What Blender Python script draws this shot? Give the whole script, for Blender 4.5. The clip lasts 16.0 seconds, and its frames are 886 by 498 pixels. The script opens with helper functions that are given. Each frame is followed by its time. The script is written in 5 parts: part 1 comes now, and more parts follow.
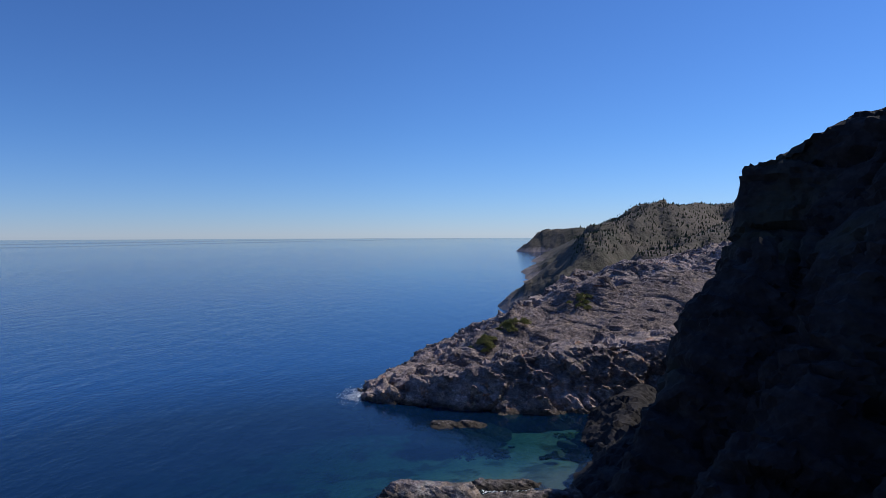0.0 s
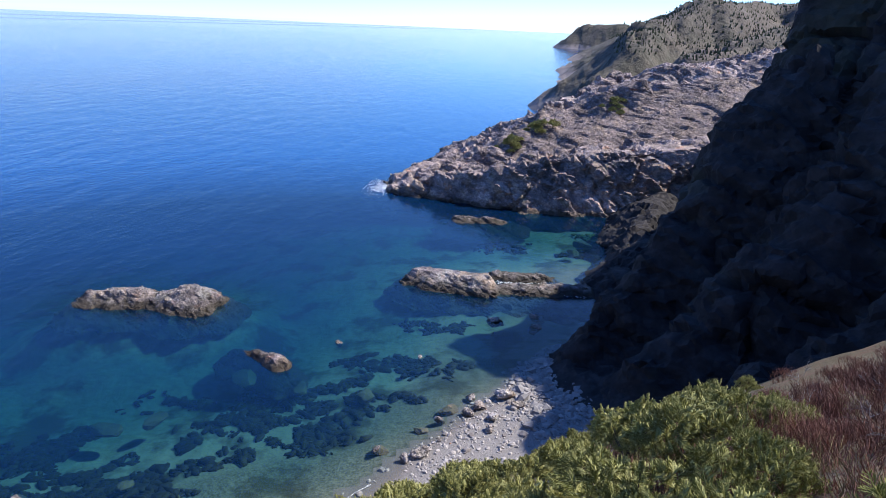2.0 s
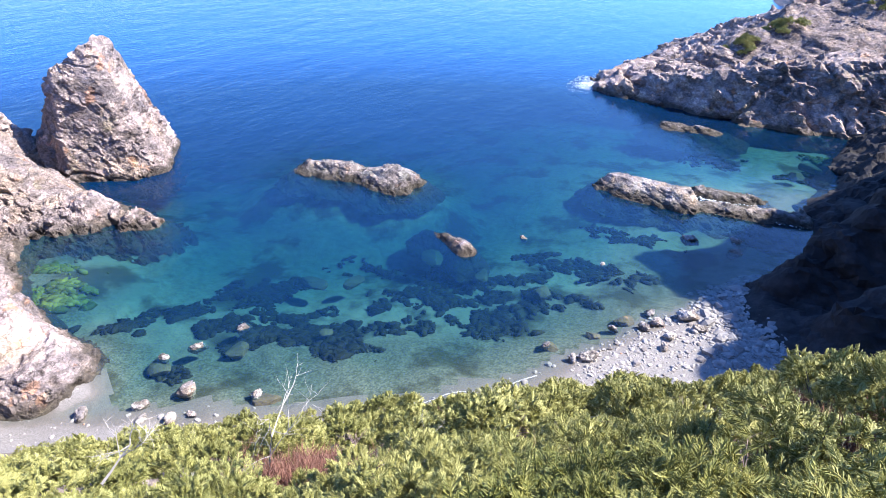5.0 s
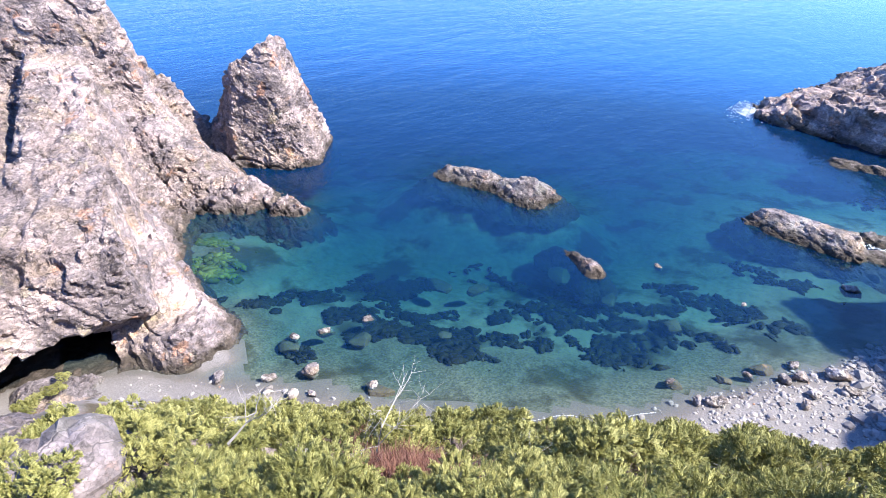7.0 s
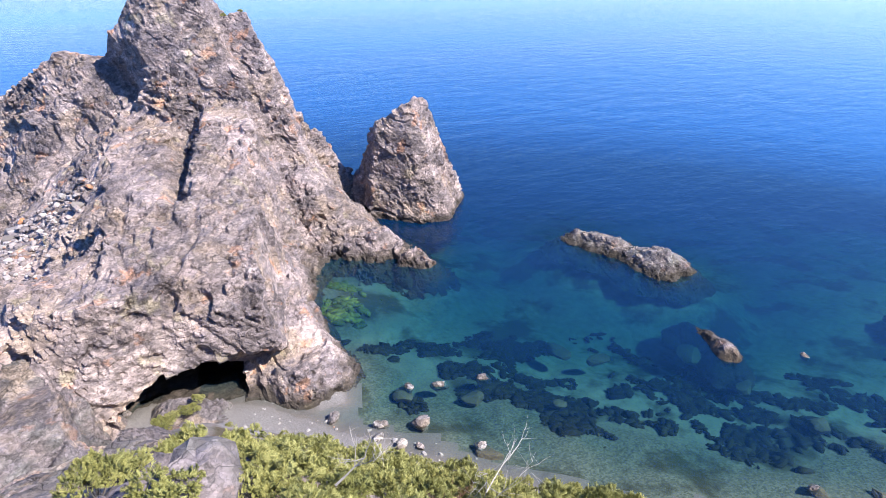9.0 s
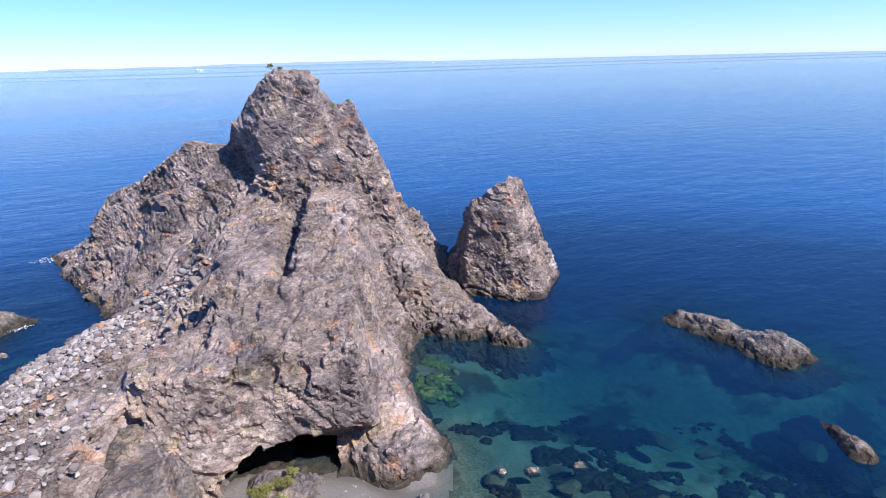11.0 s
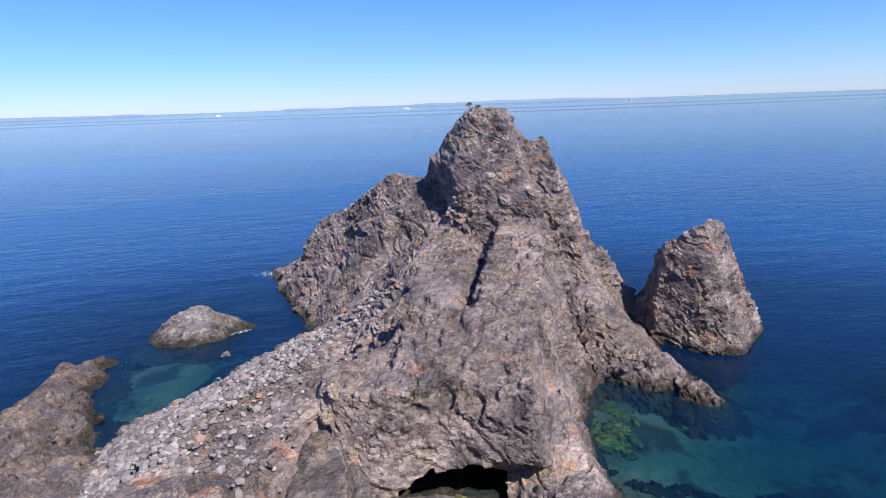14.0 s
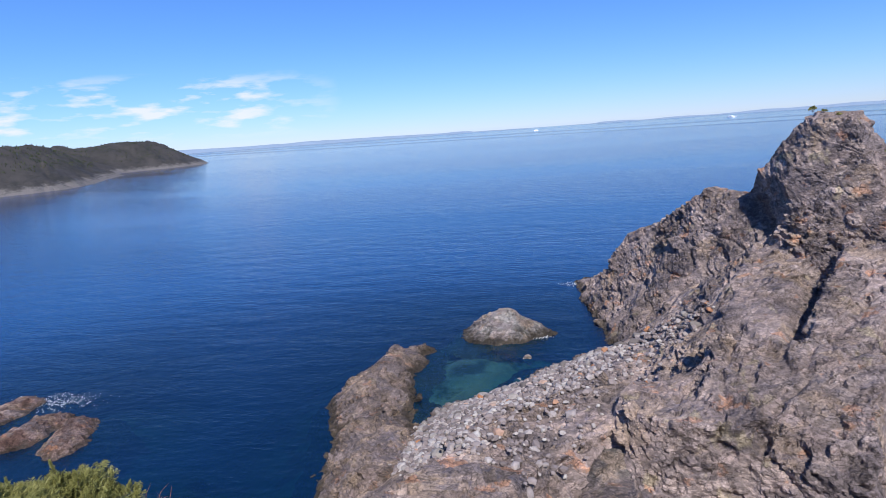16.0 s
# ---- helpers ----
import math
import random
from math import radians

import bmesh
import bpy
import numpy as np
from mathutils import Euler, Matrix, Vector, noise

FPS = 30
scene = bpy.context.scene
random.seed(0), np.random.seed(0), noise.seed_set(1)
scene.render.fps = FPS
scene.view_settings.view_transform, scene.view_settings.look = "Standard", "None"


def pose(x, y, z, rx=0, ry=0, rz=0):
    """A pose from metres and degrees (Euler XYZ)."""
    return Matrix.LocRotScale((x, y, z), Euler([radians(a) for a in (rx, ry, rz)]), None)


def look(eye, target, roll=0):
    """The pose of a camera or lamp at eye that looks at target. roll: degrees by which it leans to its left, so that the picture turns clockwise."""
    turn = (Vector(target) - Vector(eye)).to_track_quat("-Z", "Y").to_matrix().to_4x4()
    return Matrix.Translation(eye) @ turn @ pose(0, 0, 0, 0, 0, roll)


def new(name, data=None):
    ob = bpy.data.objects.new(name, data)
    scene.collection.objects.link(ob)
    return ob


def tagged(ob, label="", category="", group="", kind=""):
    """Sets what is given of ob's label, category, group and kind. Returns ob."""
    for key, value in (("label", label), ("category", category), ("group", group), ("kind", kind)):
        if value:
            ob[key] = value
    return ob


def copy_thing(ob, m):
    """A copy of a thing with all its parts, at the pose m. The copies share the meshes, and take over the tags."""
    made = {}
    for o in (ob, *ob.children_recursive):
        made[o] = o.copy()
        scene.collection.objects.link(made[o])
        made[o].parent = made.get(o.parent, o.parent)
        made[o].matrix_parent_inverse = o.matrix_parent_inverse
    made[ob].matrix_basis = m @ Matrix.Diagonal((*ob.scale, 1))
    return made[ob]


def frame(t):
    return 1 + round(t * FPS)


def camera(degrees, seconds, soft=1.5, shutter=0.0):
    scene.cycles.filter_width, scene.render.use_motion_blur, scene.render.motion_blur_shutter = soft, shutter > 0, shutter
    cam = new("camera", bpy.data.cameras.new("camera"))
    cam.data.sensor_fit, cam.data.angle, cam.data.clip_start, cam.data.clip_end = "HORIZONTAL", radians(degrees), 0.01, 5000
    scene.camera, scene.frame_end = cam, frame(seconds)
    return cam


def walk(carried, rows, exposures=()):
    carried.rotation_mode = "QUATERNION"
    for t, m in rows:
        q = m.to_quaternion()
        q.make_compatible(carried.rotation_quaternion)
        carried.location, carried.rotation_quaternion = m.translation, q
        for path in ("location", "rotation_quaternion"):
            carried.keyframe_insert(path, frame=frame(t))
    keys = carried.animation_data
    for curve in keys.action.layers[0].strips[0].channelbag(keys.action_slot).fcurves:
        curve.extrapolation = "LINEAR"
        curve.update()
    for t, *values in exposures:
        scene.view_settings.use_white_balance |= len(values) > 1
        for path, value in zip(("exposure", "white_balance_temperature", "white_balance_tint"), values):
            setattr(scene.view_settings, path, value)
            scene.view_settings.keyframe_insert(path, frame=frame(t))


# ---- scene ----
EYE = (0.0, 0.0, 26.0)
cam = camera(70.96, 16.0, soft=0.8)


def view(yaw, pitch, roll):
    a, b = radians(yaw), radians(pitch)
    way = Vector((math.sin(a) * math.cos(b), math.cos(a) * math.cos(b), math.sin(b)))
    return look(EYE, Vector(EYE) + way * 10.0, roll)


VIEWS = [  # seconds, heading, tilt, lean
    (0, 1.22, -1.29, -0.18), (0.5, 0.63, -5.28, 0.39), (1, 1.28, -10.56, 1.24),
    (1.5, 0.94, -15.30, 2.15), (2, -0.78, -19.87, 2.55), (2.5, -2.08, -22.76, 2.64),
    (3, -5.11, -25.69, 2.53), (3.5, -8.01, -28.09, 3.05), (4, -11.99, -29.52, 2.76),
    (6.5, -29.39, -29.44, 1.95), (7, -32.91, -29.41, 2.09), (7.5, -35.72, -28.72, 2.25),
    (8, -39.34, -27.67, 1.72), (8.5, -42.55, -26.15, 1.52), (9, -45.73, -24.30, 1.15),
    (11.5, -57.87, -15.87, -1.38), (12, -61.42, -15.09, -1.19), (12.5, -64.00, -13.55, -1.22),
    (13, -67.09, -13.17, -1.50), (13.5, -69.57, -12.67, -1.79), (14, -72.33, -13.38, -2.08),
    (14.5, -78.61, -14.05, -2.05), (15, -84.70, -14.41, -3.40), (15.5, -92.89, -13.21, -4.05),
    (16, -100.47, -10.73, -4.20),
]
EXPOSURES = [(0.0, -0.3), (0.8, -0.4), (1.2, -0.1), (1.6, 0.5), (2.0, 1.0), (2.6, 1.5), (4.0, 1.95), (7.0, 1.75), (9.0, 1.3),
             (11.0, 0.78), (12.5, 0.52), (16.0, 0.25)]
walk(cam, [(t, view(a, b, c)) for t, a, b, c in VIEWS], EXPOSURES)

# ---------------------------------------------------------------- light
SUN_AZ, SUN_EL = 71.0, 46.0
world = bpy.data.worlds.new("sky")
scene.world = world
world.use_nodes = True
wt = world.node_tree
sky = wt.nodes.new("ShaderNodeTexSky")
sky.sky_type = "NISHITA"
sky.sun_disc = False
sky.sun_elevation, sky.sun_rotation = radians(SUN_EL), radians(SUN_AZ)
sky.altitude, sky.air_density, sky.dust_density, sky.ozone_density = 30.0, 1.0, 0.0, 6.0


def sky_nodes():
    """Clear deep-blue air over the Sky Texture, and a few small fair-weather clouds low over the far headland."""
    def maths(op, a, b=0.0, clamp=False):
        n = wt.nodes.new("ShaderNodeMath")
        n.operation, n.use_clamp = op, clamp
        for s, v in zip(n.inputs, (a, b)):
            if isinstance(v, bpy.types.NodeSocket):
                wt.links.new(v, s)
            else:
                s.default_value = v
        return n.outputs[0]

    def mixed(fac, a, b, mode="MIX"):
        n = wt.nodes.new("ShaderNodeMix")
        n.data_type, n.blend_type = "RGBA", mode
        for s, v in ((n.inputs["Factor"], fac), (n.inputs[6], a), (n.inputs[7], b)):
            if isinstance(v, bpy.types.NodeSocket):
                wt.links.new(v, s)
            else:
                s.default_value = v
        return n.outputs[2]

    way = wt.nodes.new("ShaderNodeTexCoord").outputs["Generated"]
    part_ = wt.nodes.new("ShaderNodeSeparateXYZ")
    wt.links.new(way, part_.inputs[0])
    x, y, z = part_.outputs
    low = maths("SUBTRACT", 1.0, maths("MULTIPLY", z, 6.0), True)
    blue = mixed(maths("POWER", low, 1.5), SKY_HIGH, SKY_LOW)
    air = mixed(1.0, sky.outputs[0], blue, "MULTIPLY")
    west = maths("MULTIPLY", x, -0.9, True)
    air = mixed(west, air, mixed(1.0, air, (0.74, 0.735, 0.78, 1.0), "MULTIPLY"))
    stretch = wt.nodes.new("ShaderNodeMapping")
    stretch.inputs["Scale"].default_value = (14, 14, 60)
    wt.links.new(way, stretch.inputs[0])
    puff = wt.nodes.new("ShaderNodeTexNoise")
    puff.inputs["Scale"].default_value, puff.inputs["Detail"].default_value = 1.0, 6.0
    wt.links.new(stretch.outputs[0], puff.inputs["Vector"])
    toward = maths("ADD", maths("MULTIPLY", x, -0.79), maths("MULTIPLY", y, -0.61))
    there = maths("MULTIPLY", maths("SUBTRACT", toward, 0.94), 25.0, True)
    height = maths("SUBTRACT", 1.0, maths("MULTIPLY", maths("ABSOLUTE", maths("SUBTRACT", z, 0.06)), 20.0), True)
    cloud = maths("MULTIPLY", maths("SUBTRACT", puff.outputs["Fac"], 0.5), 7.0, True)
    cloud = maths("MULTIPLY", maths("MULTIPLY", cloud, there), maths("MINIMUM", maths("MULTIPLY", height, 2.0), 1.0))
    full = mixed(maths("MULTIPLY", cloud, 0.8), air, (7.6, 7.6, 8.2, 1.0))
    wt.links.new(full, wt.nodes["Background"].inputs[0])


SKY_HIGH, SKY_LOW = (0.63, 0.94, 1.42, 1.0), (0.76, 0.95, 1.48, 1.0)
sky_nodes()
wt.nodes["Background"].inputs[1].default_value = 0.105

lamp = bpy.data.lights.new("sun", "SUN")
lamp.energy, lamp.angle, lamp.color = 4.8, radians(0.55), (1.0, 0.95, 0.88)
sun = new("sun", lamp)
to_sun = Vector((math.sin(radians(SUN_AZ)) * math.cos(radians(SUN_EL)),
                 math.cos(radians(SUN_AZ)) * math.cos(radians(SUN_EL)), math.sin(radians(SUN_EL))))
sun.matrix_world = look(to_sun * 300, (0, 0, 0))


# ---------------------------------------------------------------- materials
class Nodes:
    """A small builder for node materials."""

    def __init__(self, name):
        self.mat = bpy.data.materials.new(name)
        self.mat.use_nodes = True
        self.tree = self.mat.node_tree
        self.tree.nodes.clear()
        self.out = self.tree.nodes.new("ShaderNodeOutputMaterial")
        self.pos = self.tree.nodes.new("ShaderNodeNewGeometry").outputs["Position"]

    def node(self, kind, **values):
        n = self.tree.nodes.new(kind)
        for key, value in values.items():
            self.put(n.inputs[key.replace("_", " ")], value)
        return n

    def put(self, socket, value):
        if isinstance(value, bpy.types.NodeSocket):
            self.tree.links.new(value, socket)
        elif isinstance(value, tuple) and len(value) == 3 and socket.type == "RGBA":
            socket.default_value = (*value, 1.0)
        else:
            socket.default_value = value

    def noise(self, scale, detail=4.0, rough=0.55, vec=None, distortion=0.0):
        n = self.node("ShaderNodeTexNoise", Scale=scale, Detail=detail, Roughness=rough, Distortion=distortion)
        self.put(n.inputs["Vector"], vec or self.pos)
        return n.outputs["Fac"]

    def voronoi(self, scale, feature="F1", vec=None, out="Distance"):
        n = self.node("ShaderNodeTexVoronoi", Scale=scale)
        n.feature = feature
        self.put(n.inputs["Vector"], vec or self.pos)
        return n.outputs[out]

    def ramp(self, fac, *stops):
        n = self.node("ShaderNodeValToRGB", Fac=fac)
        r = n.color_ramp
        while len(r.elements) < len(stops):
            r.elements.new(0.5)
        for e, (p, c) in zip(r.elements, stops):
            e.position = p
            e.color = (*c, 1.0) if isinstance(c, tuple) else (c, c, c, 1.0)
        return n.outputs["Color"]

    def mix(self, fac, a, b, mode="MIX"):
        n = self.tree.nodes.new("ShaderNodeMix")
        n.data_type, n.blend_type = "RGBA", mode
        self.put(n.inputs["Factor"], fac)
        self.put(n.inputs[6], a)
        self.put(n.inputs[7], b)
        return n.outputs[2]

    def math(self, op, a, b=0.0, clamp=False):
        n = self.tree.nodes.new("ShaderNodeMath")
        n.operation, n.use_clamp = op, clamp
        self.put(n.inputs[0], a)
        self.put(n.inputs[1], b)
        return n.outputs[0]

    def scaled(self, x, y, z, rot=(0, 0, 0)):
        n = self.tree.nodes.new("ShaderNodeMapping")
        self.put(n.inputs["Vector"], self.pos)
        n.inputs["Scale"].default_value = (x, y, z)
        n.inputs["Rotation"].default_value = tuple(radians(a) for a in rot)
        return n.outputs[0]

    def vec(self, op, a, b, out="Vector"):
        n = self.tree.nodes.new("ShaderNodeVectorMath")
        n.operation = op
        self.put(n.inputs[0], a)
        self.put(n.inputs[1], b)
        return n.outputs[out]

    def height(self):
        n = self.node("ShaderNodeSeparateXYZ", Vector=self.pos)
        return n.outputs["Z"]

    def rand(self):
        return self.node("ShaderNodeObjectInfo").outputs["Random"]

    def island(self):
        return self.tree.nodes.new("ShaderNodeNewGeometry").outputs["Random Per Island"]

    def bump(self, height, strength, distance):
        return self.node("ShaderNodeBump", Height=height, Strength=strength, Distance=distance).outputs[0]

    def finish(self, colour, rough=0.9, normal=None, spec=0.3, metal=0.0):
        b = self.node("ShaderNodeBsdfPrincipled", Base_Color=colour, Roughness=rough, Metallic=metal)
        b.inputs["Specular IOR Level"].default_value = spec
        if normal is not None:
            self.put(b.inputs["Normal"], normal)
        self.tree.links.new(b.outputs[0], self.out.inputs[0])
        return self.mat


def rock_material(name, dark, mid, light, lichen=0.5, wet=0.9, scale=1.0, rust=0.5, tide=0.5, plain=False):
    """Jointed volcanic rock: mottled body, pale weathered faces, rusty and yellow lichen, a black tidal band."""
    n = Nodes(name)
    big = n.noise(0.16 * scale, 5.0, 0.6)
    mid_noise = n.noise(0.9 * scale, 6.0, 0.65)
    fine = n.noise(7.0 * scale, 8.0, 0.75)
    streak = n.noise(1.3 * scale, 4.0, 0.6, n.scaled(0.5, 1.6, 2.2, (35, 20, 30)))
    col = n.ramp(mid_noise, (0.3, dark), (0.5, mid), (0.72, light))
    col = n.mix(n.ramp(big, (0.35, 0.0), (0.65, 0.55)), col, n.ramp(streak, (0.35, mid), (0.65, light)))
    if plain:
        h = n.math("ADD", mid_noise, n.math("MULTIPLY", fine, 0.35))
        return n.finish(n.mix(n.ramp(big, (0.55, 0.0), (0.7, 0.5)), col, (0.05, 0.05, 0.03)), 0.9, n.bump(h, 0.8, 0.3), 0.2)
    tone = n.noise(0.45 * scale, 3.0, 0.5)
    col = n.mix(n.ramp(tone, (0.42, 0.0), (0.62, 0.6)), col, n.mix(fine, (0.18, 0.145, 0.14), (0.36, 0.265, 0.24)))
    grey = n.noise(0.24 * scale, 5.0, 0.65, n.scaled(1.0, 0.7, 1.5, (30, -20, 60)))
    col = n.mix(n.ramp(grey, (0.49, 0.0), (0.56, 0.75)), col, n.ramp(fine, (0.3, (0.085, 0.07, 0.075)), (0.7, (0.23, 0.19, 0.195))))
    tan = n.noise(0.28 * scale, 5.0, 0.65, n.scaled(1.2, 0.8, 1.0, (-30, 10, 20)))
    col = n.mix(n.ramp(tan, (0.54, 0.0), (0.61, 0.6)), col, n.ramp(fine, (0.3, (0.25, 0.175, 0.13)), (0.7, (0.47, 0.36, 0.27))))
    spots = n.noise(0.33 * scale, 6.0, 0.6, n.scaled(1.0, 1.3, 1.1, (0, 0, 40)))
    col = n.mix(n.ramp(spots, (0.62, 0.0), (0.68, lichen)), col, (0.42, 0.35, 0.22))
    rusty = n.noise(0.42 * scale, 5.0, 0.6, n.scaled(1.4, 1.0, 1.2, (20, 0, 110)))
    col = n.mix(n.ramp(rusty, (0.605, 0.0), (0.65, rust)), col, (0.46, 0.215, 0.11))
    col = n.mix(n.ramp(fine, (0.3, 0.3), (0.46, 0.0)), col, dark)
    if wet:
        z = n.math("ADD", n.height(), n.math("MULTIPLY", n.math("SUBTRACT", mid_noise, 0.5), 1.8))
        band = n.ramp(n.math("MULTIPLY", z, tide), (0.15, wet), (0.5, 0.0))
        col = n.mix(band, col, (0.045, 0.036, 0.026))
    h = None
    for size, shade, tilt in ((0.42, 0.34, 0.4), (1.25, 0.42, 0.9), (3.0, 0.44, 0.7), (7.0, 0.40, 0.35)):
        wobble = n.node("ShaderNodeTexNoise", Scale=0.9 * size * scale, Detail=3.0, Vector=n.pos)
        soft = n.vec("MULTIPLY", wobble.outputs["Color"], (0.5 / size,) * 3)
        bent = n.vec("ADD", n.scaled(1.0, 0.8, 1.6, (28, -24, 35)), soft)
        cells = n.node("ShaderNodeTexVoronoi", Scale=size * scale, Vector=bent)
        shade_of = n.node("ShaderNodeSeparateColor", Color=cells.outputs["Color"]).outputs[0]
        tone = n.math("ADD", 1.0 - shade * 0.5, n.math("MULTIPLY", shade_of, shade))
        col = n.mix(1.0, col, tone, "MULTIPLY")
        face = n.vec("DOT_PRODUCT", n.vec("SUBTRACT", bent, cells.outputs["Position"]), n.vec("SUBTRACT", cells.outputs["Color"], (0.5, 0.5, 0.5)), "Value")
        rise = n.math("ADD", n.math("MULTIPLY", face, tilt * 5.0 * scale), n.math("MULTIPLY", shade_of, 0.5 / size))
        h = rise if h is None else n.math("ADD", h, rise)
    # joints: dark lines that also paint the shade of crevices into the colour
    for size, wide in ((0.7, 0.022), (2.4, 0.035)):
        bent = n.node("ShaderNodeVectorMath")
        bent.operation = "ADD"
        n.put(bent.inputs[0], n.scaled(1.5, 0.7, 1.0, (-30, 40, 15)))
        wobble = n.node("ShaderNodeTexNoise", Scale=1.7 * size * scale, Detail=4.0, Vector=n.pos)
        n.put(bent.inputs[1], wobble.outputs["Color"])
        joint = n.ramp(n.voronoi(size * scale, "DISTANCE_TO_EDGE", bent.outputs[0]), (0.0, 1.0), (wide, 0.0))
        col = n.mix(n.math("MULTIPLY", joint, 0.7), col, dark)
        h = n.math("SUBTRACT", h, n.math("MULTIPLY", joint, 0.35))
    h = n.math("ADD", h, n.math("ADD", n.math("MULTIPLY", mid_noise, 1.2), n.math("MULTIPLY", fine, 0.5)))
    broken = n.ramp(n.noise(0.17 * scale, 4.0, 0.6), (0.38, 0.4), (0.6, 1.0))
    return n.finish(col, 0.88, n.bump(h, broken, 0.26 / scale), 0.25)


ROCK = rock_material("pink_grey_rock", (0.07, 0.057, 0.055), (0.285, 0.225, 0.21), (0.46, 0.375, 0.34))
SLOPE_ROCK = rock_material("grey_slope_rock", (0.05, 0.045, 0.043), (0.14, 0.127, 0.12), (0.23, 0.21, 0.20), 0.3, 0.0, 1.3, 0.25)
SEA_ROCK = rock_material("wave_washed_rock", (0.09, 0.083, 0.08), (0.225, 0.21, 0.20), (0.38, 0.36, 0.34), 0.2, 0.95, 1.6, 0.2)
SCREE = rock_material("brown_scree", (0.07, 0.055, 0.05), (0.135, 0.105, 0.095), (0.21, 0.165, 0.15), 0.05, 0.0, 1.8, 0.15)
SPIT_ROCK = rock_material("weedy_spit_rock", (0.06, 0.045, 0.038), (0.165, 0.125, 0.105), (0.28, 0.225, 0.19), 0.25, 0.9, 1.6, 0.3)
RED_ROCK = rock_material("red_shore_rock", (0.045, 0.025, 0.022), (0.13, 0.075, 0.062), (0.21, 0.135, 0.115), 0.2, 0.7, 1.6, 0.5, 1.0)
# near-black base colour carries the deep shade on the cliff
CLIFF_ROCK = rock_material("shade_toned_cliff_rock", (0.007, 0.006, 0.007), (0.018, 0.016, 0.017), (0.046, 0.041, 0.043), 0.10, 0.9, 0.7, 0.1, plain=True)


def plain_mottled(name, a, b, scale, rough=0.9, bump=0.3, dist=0.02, islands=False):
    n = Nodes(name)
    v = n.noise(scale, 5.0, 0.6)
    w = n.noise(scale * 7.0, 4.0, 0.6)
    f = n.math("ADD", n.math("MULTIPLY", v, 0.6), n.math("MULTIPLY", w, 0.4))
    if islands:
        f = n.math("ADD", n.math("MULTIPLY", f, 0.4), n.math("MULTIPLY", n.island(), 0.6))
    return n.finish(n.ramp(f, (0.25, a), (0.75, b)), rough, n.bump(f, bump, dist))


def sea_material():
    """Sea water: light is soaked up with the depth under each point; the sky mirrors in small waves."""
    n = Nodes("sea_water")
    d = n.tree.nodes.new("ShaderNodeAttribute")
    d.attribute_name = "depth"
    depth = d.outputs["Fac"]
    through_rgb = []
    for k in (0.5, 0.125, 0.115):
        e = n.math("POWER", 2.71828, n.math("MULTIPLY", depth, -k))
        through_rgb.append(n.math("MINIMUM", e, 1.0))
    comb = n.tree.nodes.new("ShaderNodeCombineColor")
    for s, v in zip(comb.inputs, through_rgb):
        n.put(s, v)
    patch = n.noise(0.012, 4.0, 0.6)
    small = n.noise(1.1, 5.0, 0.6, n.scaled(1.0, 0.55, 1.0, (0, 0, -35)))
    swell = n.noise(0.22, 4.0, 0.6, n.scaled(1.0, 0.4, 1.0, (0, 0, -35)))
    ripple = n.noise(3.6, 4.0, 0.6, n.scaled(1.0, 0.6, 1.0, (0, 0, -20)))
    h = n.math("ADD", n.math("MULTIPLY", swell, 1.4), n.math("MULTIPLY", small, 0.5))
    h = n.math("ADD", h, n.math("MULTIPLY", ripple, 0.12))
    wind = n.noise(0.004, 3.0, 0.55, n.scaled(1.0, 0.25, 1.0, (0, 0, 20)))
    h = n.math("MULTIPLY", h, n.ramp(wind, (0.38, 0.35), (0.6, 1.15)))
    nor = n.bump(h, 0.5, 0.4)
    flatter = n.bump(h, 0.24, 0.4)
    deep = n.ramp(n.math("MULTIPLY", depth, 0.02), (0.12, 0.0), (1.0, 1.0))
    body = n.node("ShaderNodeBsdfDiffuse", Color=n.mix(deep, (0.0017, 0.0195, 0.066), n.mix(patch, (0.0045, 0.0460, 0.153), (0.0058, 0.0570, 0.184))))
    clear = n.node("ShaderNodeBsdfTransparent", Color=comb.outputs[0])
    share = n.ramp(n.math("POWER", 2.71828, n.math("MULTIPLY", depth, -0.235)), (0.0, 0.0), (1.0, 1.0))
    under = n.tree.nodes.new("ShaderNodeMixShader")
    n.put(under.inputs[0], share)
    n.tree.links.new(body.outputs[0], under.inputs[1])
    n.tree.links.new(clear.outputs[0], under.inputs[2])
    gloss = n.node("ShaderNodeBsdfGlossy", Roughness=0.06, Normal=nor)
    fr = n.node("ShaderNodeFresnel", IOR=1.333, Normal=flatter)
    # a belt of ruffled water far out to the west
    xyz = n.node("ShaderNodeSeparateXYZ", Vector=n.pos)
    belt = n.math("ADD", n.math("MULTIPLY", n.math("ADD", xyz.outputs[0], n.math("MULTIPLY", xyz.outputs[1], -0.35)), -0.001), n.math("MULTIPLY", n.noise(0.0006, 3.0, 0.5), 0.8))
    belt = n.math("MULTIPLY", n.ramp(n.math("MULTIPLY", belt, 0.25), (0.44, 0.0), (0.455, 1.0), (0.475, 1.0), (0.49, 0.0), (0.56, 0.0), (0.58, 1.0), (0.62, 1.0), (0.64, 0.0)), 0.2)
    top = n.tree.nodes.new("ShaderNodeMixShader")
    n.put(top.inputs[0], n.math("MULTIPLY", fr.outputs[0], n.math("SUBTRACT", 1.0, belt)))
    n.tree.links.new(under.outputs[0], top.inputs[1])
    n.tree.links.new(gloss.outputs[0], top.inputs[2])
    n.tree.links.new(top.outputs[0], n.out.inputs[0])
    return n.mat


SEA = sea_material()


